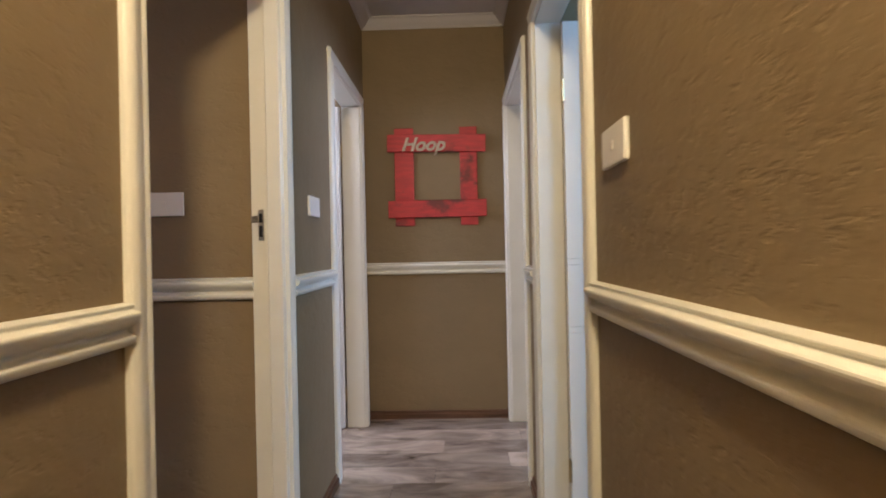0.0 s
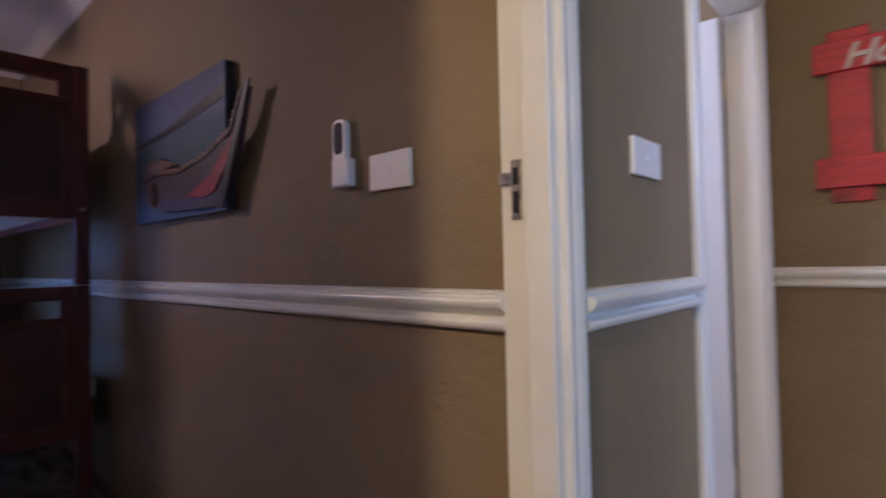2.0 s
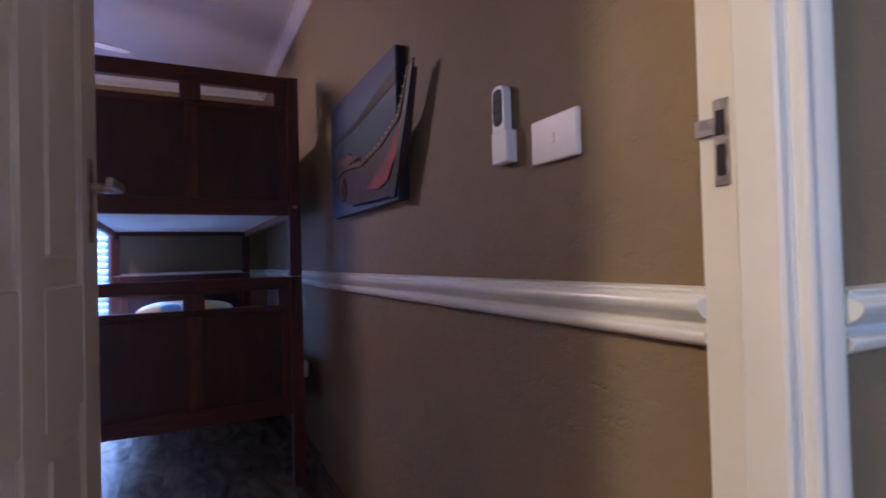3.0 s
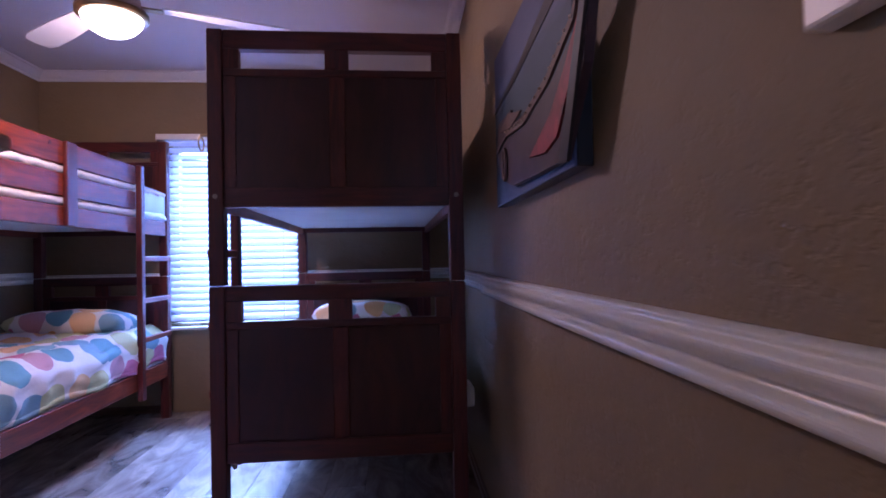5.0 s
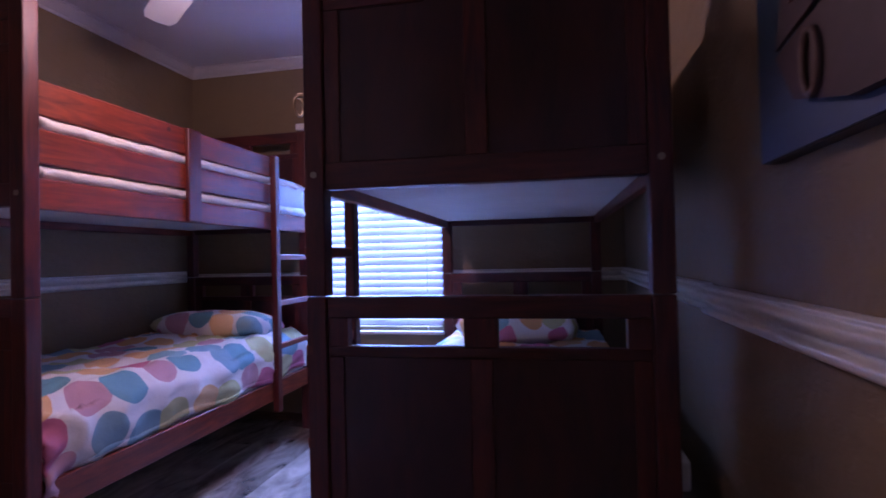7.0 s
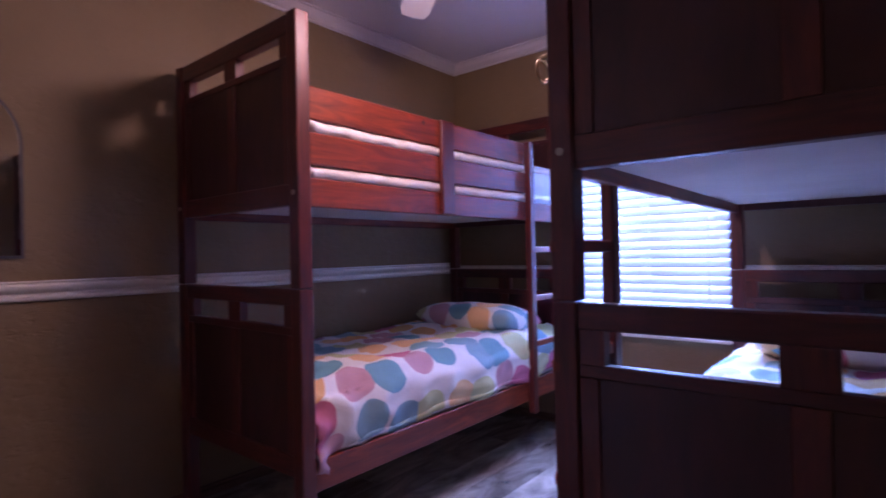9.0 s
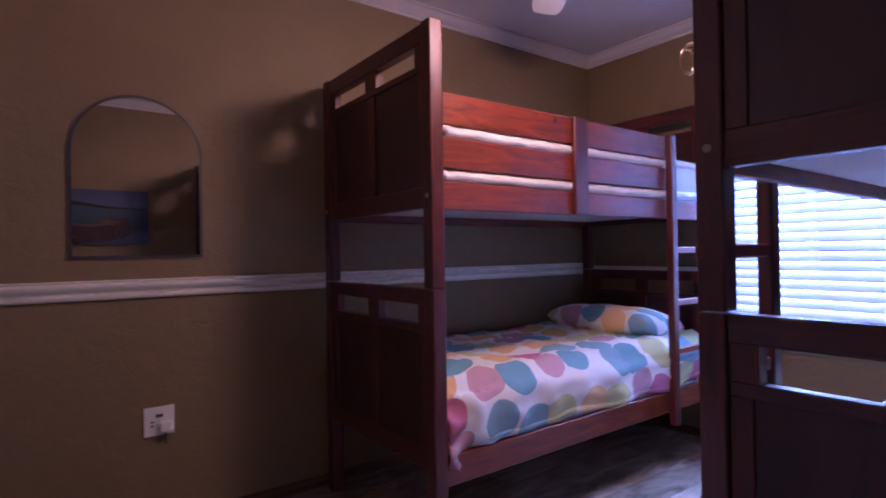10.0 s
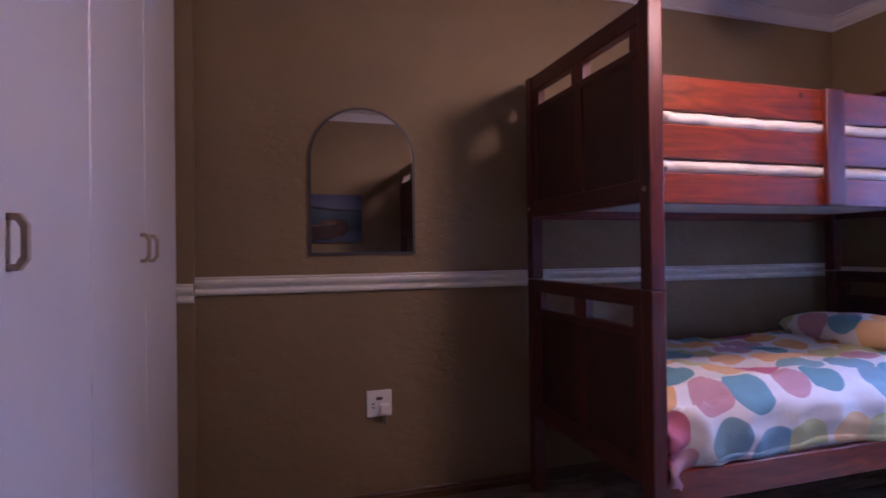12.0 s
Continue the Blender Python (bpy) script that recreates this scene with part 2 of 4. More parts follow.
def wall(name, lo, hi, holes=(), axis="x"):
    """A wall from lo to hi with thickness, in one mesh, with rectangular holes (from, to, bottom, top) along its length."""
    bm = bmesh.new()
    k = 0 if axis == "x" else 1
    cuts = sorted(holes)
    at = lo[k]

    def piece(a, b, z0, z1):
        if b - a < 1e-4 or z1 - z0 < 1e-4:
            return
        p, q = list(lo), list(hi)
        p[k], q[k], p[2], q[2] = a, b, z0, z1
        add_box(bm, p, q)

    for a, b, z0, z1 in cuts:
        piece(at, a, lo[2], hi[2])
        piece(a, b, lo[2], z0)
        piece(a, b, z1, hi[2])
        at = b
    piece(at, hi[k], lo[2], hi[2])
    return tagged(finish(name, bm, WALL), "plastered wall painted taupe, uneven trowelled surface", "wall", kind="structure")


D1 = (1.135, 2.038)
D2 = (2.752, 3.572)
D3 = (2.70, 3.645)
D4 = (1.49, 2.385)
WIN = (-0.065, 0.87, 0.662, 2.025)

wall("wall_corridor_west", (XLI, BACK, 0), (XL, END, CEILZ), [(D1[0], D1[1], 0, DOORH), (D2[0], D2[1], 0, DOORH)], "y")
wall("wall_corridor_east", (XR, BACK, 0), (XRO, END, CEILZ), [(D4[0], D4[1], 0, DOORH), (D3[0], D3[1], 0, DOORH)], "y")
wall("wall_corridor_end", (XLI - 1.9, END, 0), (XRO + 2.0, END + 0.15, CEILZ))
wall("wall_corridor_back", (XLI, BACK - 0.15, 0), (XRO, BACK, CEILZ))
wall("wall_bedroom_north", (XSTEP, NORTH, 0), (XLI, NORTH2 + 0.15, CEILZ))
wall("wall_bedroom_alcove", (WEST, NORTH2, 0), (XSTEP, NORTH2 + 0.15, CEILZ))
wall("wall_bedroom_south", (WEST, SOUTH - 0.15, 0), (XLI, SOUTH, CEILZ))
wall("wall_bedroom_west", (WEST - 0.16, SOUTH - 0.15, 0), (WEST, NORTH2 + 0.15, CEILZ), [WIN], "y")
wall("wall_side_room", (XLI - 2.05, NORTH2 + 0.15, 0), (XLI - 1.9, END + 0.15, CEILZ), (), "y")
wall("wall_east_rooms", (XRO + 2.0, BACK, 0), (XRO + 2.15, END + 0.15, CEILZ), (), "y")
wall("wall_between_rooms", (XRO, 2.55, 0), (XRO + 2.0, 2.70, CEILZ))
wall("wall_bath_south", (XRO, 0.6, 0), (XRO + 2.0, 0.75, CEILZ))

tagged(finish("ceiling_bedroom", box((WEST, SOUTH, CEILB), (XLI, NORTH2, CEILB + 0.05)), CEIL), "smooth white plastered bedroom ceiling", "ceiling", kind="structure")
tagged(finish("ceiling", box((WEST - 0.16, BACK - 0.15, CEILZ), (XRO + 2.15, END + 0.15, CEILZ + 0.12)), CEIL), "smooth white plastered ceiling", "ceiling", kind="structure")
tagged(finish("subfloor", box((WEST - 0.16, BACK - 0.15, -0.15), (XRO + 2.15, END + 0.15, -0.012)), OUT), "concrete slab under the laminate floor", "floor", kind="structure")
tagged(finish("ground", box((-400, -400, -0.6), (400, 400, -0.5)), OUT), "bare grey-brown ground outside", "ground", kind="structure")

RAIL = [(0, 0), (0.010, 0.002), (0.020, 0.008), (0.022, 0.020), (0.009, 0.026), (0.007, 0.033), (0.020, 0.040), (0.031, 0.050), (0.033, 0.062), (0.018, 0.068), (0.020, 0.076), (0.006, 0.080), (0, 0.080)]
CORN = [(0, 0), (0.010, 0), (0.013, 0.012), (0.022, 0.016), (0.040, 0.028), (0.056, 0.046), (0.062, 0.052), (0.075, 0.054), (0.075, 0.063), (0, 0.063)]


def rounded(points, cuts=4):
    """The profile as a closed smooth curve through its points; its back edge stays straight."""
    out = [points[0]]
    for i in range(len(points) - 2):
        p0, p1, p2, p3 = (Vector(points[max(0, min(len(points) - 1, i + k))]) for k in (-1, 0, 1, 2))
        for c in range(1, cuts + 1):
            t = c / cuts
            q = 0.5 * (2 * p1 + (p2 - p0) * t + (2 * p0 - 5 * p1 + 4 * p2 - p3) * t * t + (3 * p1 - p0 - 3 * p2 + p3) * t ** 3)
            out.append((max(0.0, q.x), min(max(q.y, 0.0), points[-2][1])))
    out.append(points[-1])
    return out


RAIL = rounded(RAIL)
SKP = [(0, 0), (0.018, 0), (0.018, 0.030), (0.010, 0.036), (0.010, 0.046), (0.004, 0.052), (0, 0.052)]


def trim(name, a, b, out, profile, mat, z, label, ends=(0, 0)):
    bm = sweep(profile, (a[0], a[1], z), (b[0], b[1], z), (out[0], out[1], 0), ends=ends)
    return tagged(finish(name, bm, mat, smooth=False), label, "moulding", kind="structure")


RUNS = [
    ((XL, BACK), (XL, D1[0] - 0.04), (1, 0), 0, 0),
    ((XL, D1[1] + 0.04), (XL, D2[0] - 0.04), (1, 0), 0, 0),
    ((XR, BACK), (XR, D4[0] - 0.04), (-1, 0), 0, 0),
    ((XR, D4[1] + 0.04), (XR, D3[0] - 0.04), (-1, 0), 0, 0),
    ((XL + 0.004, END), (XR - 0.004, END), (0, -1), 0, 0),
    ((XSTEP, NORTH), (XLI, NORTH), (0, -1), 1, 0),
    ((XSTEP, NORTH2), (XSTEP, NORTH), (-1, 0), 0, 1),
    ((WEST, NORTH2), (XSTEP, NORTH2), (0, -1), 0, 0),
    ((WEST, SOUTH), (-1.534, SOUTH), (0, 1), 0, 0),
    ((WEST, SOUTH), (WEST, WIN[0] - 0.06), (1, 0), 0, 0),
    ((WEST, WIN[1] + 0.06), (WEST, NORTH2), (1, 0), 0, 0),
]
for a, b, o, e0, e1 in RUNS:
    trim("dado_rail", a, b, o, RAIL, GLOSS, RAILB + (0.024 if a[1] == SOUTH == b[1] else 0.0), "glossy cream-white moulded dado rail fixed along the wall", (e0, e1))
    trim("baseboard", a, b, o, SKP, SKIRT, 0.0, "dark brown stained timber skirting along the floor", (e0, e1))
for a, b, o in [((XL, BACK), (XL, END), (1, 0)), ((XR, BACK), (XR, END), (-1, 0)), ((XL, END), (XR, END), (0, -1)),
                ((XSTEP, NORTH), (XLI, NORTH), (0, -1)), ((WEST, NORTH2), (XSTEP, NORTH2), (0, -1)), ((XSTEP, NORTH2), (XSTEP, NORTH), (-1, 0)),
                ((WEST, SOUTH), (XLI, SOUTH), (0, 1)), ((WEST, SOUTH), (WEST, NORTH2), (1, 0)), ((XLI, SOUTH), (XLI, NORTH), (-1, 0))]:
    trim("cornice", a, b, o, CORN, CEIL, (CEILB if min(a[0], b[0]) < -1 or a[0] == XLI else CEILZ) - 0.063, "white coved plaster cornice under the ceiling")


# ---- door frames and leaves ----
ARCH = [(0, 0), (0.014, 0.0), (0.019, 0.008), (0.016, 0.020), (0.020, 0.032), (0.022, 0.050), (0.016, 0.062), (0.008, 0.066), (0, 0.066)]
ARCH = rounded(ARCH, 3)


def door_frame(name, x0, x1, y0, y1, faces):
    """Lining of a doorway through a wall between x0 and x1, with a moulded architrave on the named faces."""
    d = thing(name, "cream gloss timber door frame with moulded architrave", "door frame", kind="structure")
    t = 0.035
    for y in ((y0, y0 + t), (y1 - t, y1)):
        part("jamb", box((x0 - 0.003, y[0], 0), (x1 + 0.003, y[1], DOORH - t), 0.003), GLOSS, d)
    part("head", box((x0 - 0.003, y0, DOORH - t), (x1 + 0.003, y1, DOORH), 0.003), GLOSS, d)
    for x, s in faces:
        part("architrave", sweep(ARCH, (x, y0 + 0.027, 0), (x, y0 + 0.027, DOORH - 0.027), (s, 0, 0), (0, -1, 0)), GLOSS, d)
        part("architrave", sweep(ARCH, (x, y1 - 0.027, 0), (x, y1 - 0.027, DOORH - 0.027), (s, 0, 0), (0, 1, 0)), GLOSS, d)
        part("architrave", sweep(ARCH, (x, y0 - 0.039, DOORH - 0.027), (x, y1 + 0.039, DOORH - 0.027), (s, 0, 0)), GLOSS, d)
    return d


f1 = door_frame("door_frame_bedroom", XLI, XL, D1[0], D1[1], [(XL, 1)])
door_frame("door_frame_side_room", XLI, XL, D2[0], D2[1], [(XL, 1)])
door_frame("door_frame_end_room", XR, XRO, D3[0], D3[1], [(XR, -1)])
door_frame("door_frame_bath", XR, XRO, D4[0], D4[1], [(XR, -1)])
for y in ((D1[0] + 0.035, D1[0] + 0.052), (D1[1] - 0.052, D1[1] - 0.035)):
    part("rebate_bead", box((-0.795, y[0], 0), (-0.741, y[1], DOORH - 0.035), 0.004), GLOSS, f1)
bm = box((-0.831, D1[1] - 0.0375, 1.166), (-0.811, D1[1] - 0.035, 1.274))
strike = part("strike_plate", bm, STEEL, f1, "worn dull steel strike plate")
part("latch_hole", box((-0.827, D1[1] - 0.0385, 1.178), (-0.816, D1[1] - 0.0375, 1.217)), BLACKW, strike)
part("latch_hole", box((-0.827, D1[1] - 0.0385, 1.229), (-0.816, D1[1] - 0.0375, 1.260)), BLACKW, strike)
part("latch_lip", box((-0.856, D1[1] - 0.041, 1.230), (-0.829, D1[1] - 0.0375, 1.252), 0.001), STEEL, strike)


def door_leaf(name, hinge, length, angle, label, flush=False):
    """A panelled door leaf that hangs from hinge (x, y) and points along angle in degrees."""
    d = thing(name, label, "door", (hinge[0], hinge[1], 0))
    d.rotation_euler = (0, 0, radians(angle))
    h, th = DOORH - 0.045, 0.038
    part("panel_core", box((0.012, -th / 2 + 0.008, 0.012), (length - 0.012, th / 2 - 0.008, h - 0.004)), LEAF, d)
    if flush:
        at = 0.008
        for z in (0.775, 0.800, 1.050, 1.075, h):
            part("face_board", box((0, -th / 2, at), (length, th / 2, z - 0.0015), 0.001), LEAF, d)
            at = z
    else:
        st = 0.11
        for x in ((0, st), (length - st, length), (length / 2 - 0.045, length / 2 + 0.045)):
            part("stile", box((x[0], -th / 2, 0.008), (x[1], th / 2, h), 0.004), LEAF, d)
        for z in ((0.008, 0.20), (0.86, 1.06), (h - 0.12, h)):
            for xa, xb in ((st, length / 2 - 0.045), (length / 2 + 0.045, length - st)):
                part("door_rail", box((xa, -th / 2 + 0.0005, z[0]), (xb, th / 2 - 0.0005, z[1]), 0.003), LEAF, d)
        for z in ((0.24, 0.82), (1.10, h - 0.16)):
            for xa, xb in ((st + 0.03, length / 2 - 0.075), (length / 2 + 0.075, length - st - 0.03)):
                part("raised_panel", box((xa, -th / 2 + 0.003, z[0]), (xb, th / 2 - 0.003, z[1]), 0.006), LEAF, d)
    for s in (-1, 1):
        y = s * th / 2
        pl = part("lock_plate", box((length - 0.075, y, 1.13), (length - 0.045, y + s * 0.003, 1.28), 0.001), STEEL, d, "worn steel lock plate")
        hd = bmesh.new()
        bmesh.ops.create_cone(hd, cap_ends=True, segments=10, radius1=0.009, radius2=0.009, depth=0.05, matrix=Matrix.Translation((length - 0.058, y + s * 0.027, 1.228)) @ Matrix.Rotation(radians(90), 4, "X"))
        add_box(hd, (length - 0.15, y + s * 0.042, 1.220), (length - 0.050, y + s * 0.054, 1.236), 0.004, 2)
        part("lever_handle", hd, STEEL, d, "dull steel lever handle")
    for z in (0.22, 1.75):
        hg = bmesh.new()
        bmesh.ops.create_cone(hg, cap_ends=True, segments=8, radius1=0.007, radius2=0.007, depth=0.09, matrix=Matrix.Translation((-0.004, -th / 2, z)))
        part("hinge", hg, BRASS, d, "small brass butt hinge")
    return d


door_leaf("door_bedroom", (XLI - 0.020, D1[0] + 0.040), 0.70, 175.2, "white painted panelled door standing open into the bedroom")
door_leaf("door_side_room", (XLI - 0.01, D2[1] - 0.06), 0.74, 180.0, "white painted panelled door standing open into the side room")
door_leaf("door_bath", (XRO + 0.004, D4[1] - 0.055), 0.76, 0.0, "white painted flush door with fine grooves standing open into the bathroom", flush=True)
door_leaf("door_end_room", (XRO + 0.004, D3[1] - 0.055), 0.66, 0.0, "white painted panelled door standing open into the end room")


# ---- window with blind ----
def window():
    w = thing("window_1", "white framed window behind a venetian blind", "window", (WEST, 0, 0), kind="structure")
    y0, y1, z0, z1 = WIN
    x = -0.10
    for n, lo, hi in [("frame_side", (x - 0.03, y0, z0), (x + 0.03, y0 + 0.05, z1)), ("frame_side", (x - 0.03, y1 - 0.05, z0), (x + 0.03, y1, z1)),
                      ("frame_top", (x - 0.03, y0 + 0.05, z1 - 0.05), (x + 0.03, y1 - 0.05, z1)), ("frame_bottom", (x - 0.03, y0 + 0.05, z0), (x + 0.03, y1 - 0.05, z0 + 0.05)),
                      ("mullion", (x - 0.02, (y0 + y1) / 2 - 0.02, z0 + 0.05), (x + 0.02, (y0 + y1) / 2 + 0.02, z1 - 0.05))]:
        part(n, box(lo, hi, 0.003), GLOSS, w)
    for a, b in ((y0 + 0.05, (y0 + y1) / 2 - 0.02), ((y0 + y1) / 2 + 0.02, y1 - 0.05)):
        g = part("pane", box((x - 0.003, a, z0 + 0.05), (x + 0.003, b, z1 - 0.05)), GLASS, w)
        g.visible_shadow = False
    return w


window()


def blind():
    y0, y1, z0, z1 = WIN
    y0, y1 = y0 - 0.035, y1 + 0.02
    b = thing("venetian_blind", "white slatted venetian blind, closed and glowing with daylight", "blind", (WEST + 0.038, 0, 0))
    part("headrail", box((-0.036, y0 - 0.03, z1 + 0.005), (0.03, y1 + 0.03, z1 + 0.05), 0.004), PLAST, b)
    pitch, tilt, wdt = 0.0500, radians(-50), 0.054
    bm0 = bmesh.new()
    n = int((z1 - z0 + 0.03) / pitch)
    prof = [(-0.5, 0), (-0.25, 0.07), (0, 0.09), (0.25, 0.07), (0.5, 0)]
    ring = []
    for y in (y0, y1):
        ring.append([bm0.verts.new((u * wdt * math.cos(tilt) - c * wdt * math.sin(tilt), y, u * wdt * math.sin(tilt) + c * wdt * math.cos(tilt))) for u, c in prof]
                    + [bm0.verts.new((u * wdt * math.cos(tilt) - c * wdt * math.sin(tilt) - 0.002, y, u * wdt * math.sin(tilt) + c * wdt * math.cos(tilt) - 0.001)) for u, c in prof[::-1]])
    for i in range(10):
        bm0.faces.new([ring[0][i], ring[0][(i + 1) % 10], ring[1][(i + 1) % 10], ring[1][i]])
    first = part("slat", bm0, SLAT, b)
    first.location.z = z1 - 0.02
    for i in range(1, n):
        s = new("slat", first.data)
        s.parent = b
        s.location.z = z1 - 0.02 - i * pitch
    part("bottom_rail", box((-0.02, y0, z0 - 0.045), (0.02, y1, z0 - 0.025), 0.003), PLAST, b)
    for y in (y0 + 0.06, y1 - 0.10):
        part("ladder_cord", box((0.020, y - 0.002, z0 - 0.03), (0.023, y + 0.002, z1)), PLAST, b)
    return b


blind()


# ---- bunk beds ----
def bunk(name, place, length, width, ladder_side, ladder_at, label, group):
    """A bunk bed. Its foot end is at x = 0 and it runs to x = -length; y from 0 to width."""
    d = thing(name, label, "bunk bed", place, group)
    P, H, J = 0.057, 1.995, 1.021
    for x in (-P, -length):
        for y in (0, width - P):
            low = box((x, y, 0), (x + P, y + P, J - 0.002), 0.005, 2)
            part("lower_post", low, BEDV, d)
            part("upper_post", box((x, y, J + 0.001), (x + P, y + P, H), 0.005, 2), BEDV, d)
    for x in (-P, -length):
        a, b = x + 0.012, x + P - 0.012
        m = width / 2
        for z0, z1, pt, wb in ((0.355, 0.884, 0.960, J), (1.317, 1.847, 1.920, H)):
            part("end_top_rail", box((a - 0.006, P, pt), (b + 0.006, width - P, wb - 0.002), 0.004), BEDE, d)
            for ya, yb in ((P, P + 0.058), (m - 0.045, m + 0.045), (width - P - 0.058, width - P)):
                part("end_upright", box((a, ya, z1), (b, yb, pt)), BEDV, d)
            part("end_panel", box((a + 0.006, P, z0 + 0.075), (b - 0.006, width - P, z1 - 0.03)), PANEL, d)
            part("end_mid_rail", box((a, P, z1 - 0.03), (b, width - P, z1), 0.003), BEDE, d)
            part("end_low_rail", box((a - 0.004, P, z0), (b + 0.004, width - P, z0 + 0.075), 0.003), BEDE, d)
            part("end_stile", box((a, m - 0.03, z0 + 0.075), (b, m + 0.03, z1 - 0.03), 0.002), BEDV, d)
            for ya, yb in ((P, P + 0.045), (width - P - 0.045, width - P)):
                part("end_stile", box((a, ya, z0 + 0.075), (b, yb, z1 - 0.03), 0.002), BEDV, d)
    L0, L1 = -length + P, -P
    for y in (0.008, width - 0.036):
        part("side_rail_low", box((L0, y, 0.300), (L1, y + 0.028, 0.410), 0.004), BED, d)
        part("side_rail_top", box((L0, y, 1.309), (L1, y + 0.028, 1.412), 0.004), BED, d)
    part("bed_base", box((L0, 0.038, 0.40), (L1, width - 0.038, 0.42)), BASE, d, "pale board under the lower mattress")
    part("bed_base", box((L0, 0.038, 1.350), (L1, width - 0.038, 1.368)), BASE, d, "pale board under the upper mattress")
    g0 = L0 if ladder_at > -length / 2 else ladder_at
    g1 = ladder_at if ladder_at > -length / 2 else L1
    s = ladder_side
    yg = (width - 0.036, width - 0.008) if s > 0 else (0.008, 0.036)
    yo = (width - 0.008, width + 0.014) if s > 0 else (-0.014, 0.008)
    for z0, z1 in ((1.460, 1.576), (1.620, 1.740)):
        part("guard_board", box((g0, yg[0], z0), (g1, yg[1], z1), 0.005), BED, d)
        yb = (0.008, 0.036) if s > 0 else (width - 0.036, width - 0.008)
        part("guard_board", box((L0, yb[0], z0), (L1, yb[1], z1), 0.005), BED, d)
    gm = (g0 + g1) / 2 - 0.024
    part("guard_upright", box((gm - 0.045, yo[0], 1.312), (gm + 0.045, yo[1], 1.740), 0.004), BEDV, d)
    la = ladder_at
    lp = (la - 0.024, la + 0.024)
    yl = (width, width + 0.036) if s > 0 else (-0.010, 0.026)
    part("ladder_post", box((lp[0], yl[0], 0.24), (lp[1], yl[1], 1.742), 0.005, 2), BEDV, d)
    other = -length + 0.06 if ladder_at < -length / 2 else -0.0
    ra, rb = (other, lp[0]) if other < la else (lp[1], other)
    for z in (0.602, 0.856, 1.129):
        part("rung", box((ra, yl[0] + 0.006, z), (rb, yl[1] - 0.006, z + 0.032), 0.004), BED, d)
    for yc in (0.028, width - 0.028):
        kn = bmesh.new()
        bmesh.ops.create_cone(kn, cap_ends=True, segments=14, radius1=0.009, radius2=0.009, depth=0.004, matrix=Matrix.Translation((0.002, yc, 1.358)) @ Matrix.Rotation(radians(90), 4, "Y"))
        part("dowel_cap", kn, HANDLE, d, "small pale dowel cap")
    return d


def soft_slab(x0, x1, y0, y1, z0, z1, nx, ny, puff, wob, seed, drop=None, gaps=()):
    """A mattress or cover: a grid on top with rolled sides and small waves. drop(u, v) lowers its rim."""
    bm = bmesh.new()
    grid = []
    for i in range(nx + 1):
        row = []
        for j in range(ny + 1):
            u, v = i / nx, j / ny
            x, y = x0 + (x1 - x0) * u, y0 + (y1 - y0) * v
            e = min(u * (x1 - x0), (1 - u) * (x1 - x0), v * (y1 - y0), (1 - v) * (y1 - y0))
            z = z1 - puff * (1 - min(1, max(0, e) / puff)) ** 2 if puff else z1
            z += wob * (noise.noise(Vector((x * 4, y * 4, seed))) + 0.5 * noise.noise(Vector((x * 11, y * 11, seed))))
            if drop:
                z = drop(u, v, x, y, z)
            row.append(bm.verts.new((x, y, z)))
        grid.append(row)
    for i in range(nx):
        for j in range(ny):
            bm.faces.new([grid[i][j], grid[i + 1][j], grid[i + 1][j + 1], grid[i][j + 1]])
    rim = [grid[i][0] for i in range(nx + 1)] + [grid[nx][j] for j in range(1, ny + 1)] + [grid[i][ny] for i in range(nx - 1, -1, -1)] + [grid[0][j] for j in range(ny - 1, 0, -1)]
    heights = [z0]
    for g in gaps:
        heights += [g + k * 0.011 for k in range(-3, 4)]
    last = rim
    for z in sorted(heights, reverse=True):
        low = []
        for v in rim:
            push = 0.0
            for g in gaps:
                if abs(z - g) < 0.034 and min(abs(v.co.y - y0), abs(v.co.y - y1)) < 1e-4:
                    push = math.cos((z - g) / 0.033 * math.pi / 2) * (0.035 + 0.018 * noise.noise(Vector((v.co.x * 13, g * 7 + 8 * (z - g), seed))) + 0.009 * noise.noise(Vector((v.co.x * 38, z * 60, seed))))
            low.append(bm.verts.new((v.co.x, v.co.y + (push if v.co.y > (y0 + y1) / 2 else -push), z)))
        for k in range(len(rim)):
            k2 = (k + 1) % len(rim)
            bm.faces.new([last[k], last[k2], low[k2], low[k]])
        last = low
    bm.faces.new(last[::-1])
    return bm


def mattress(name, bx, by, length, width, z0, z1, mat, label):
    m = thing(name, label, "mattress", (bx, by, 0))
    x0, x1, y0, y1 = -length + 0.064, -0.064, 0.040, width - 0.040
    part("mattress_body", soft_slab(x0, x1, y0, y1, z0, z1, 110, 30, 0.028, 0.007, 3.1, gaps=(1.435, 1.598) if z0 > 1 else ()), mat, m, smooth=True)
    for z in (z0 + 0.02, z1 - 0.026):
        bm = bmesh.new()
        for lo, hi in (((x0, y0 - 0.003, z), (x1, y0 + 0.003, z + 0.008)), ((x0, y1 - 0.003, z), (x1, y1 + 0.003, z + 0.008)), ((x0 - 0.003, y0, z), (x0 + 0.003, y1, z + 0.008)), ((x1 - 0.003, y0, z), (x1 + 0.003, y1, z + 0.008))):
            add_box(bm, lo, hi, 0.0015)
        part("piping", bm, SHEET, m, "thin piping along the mattress edge")
    return m


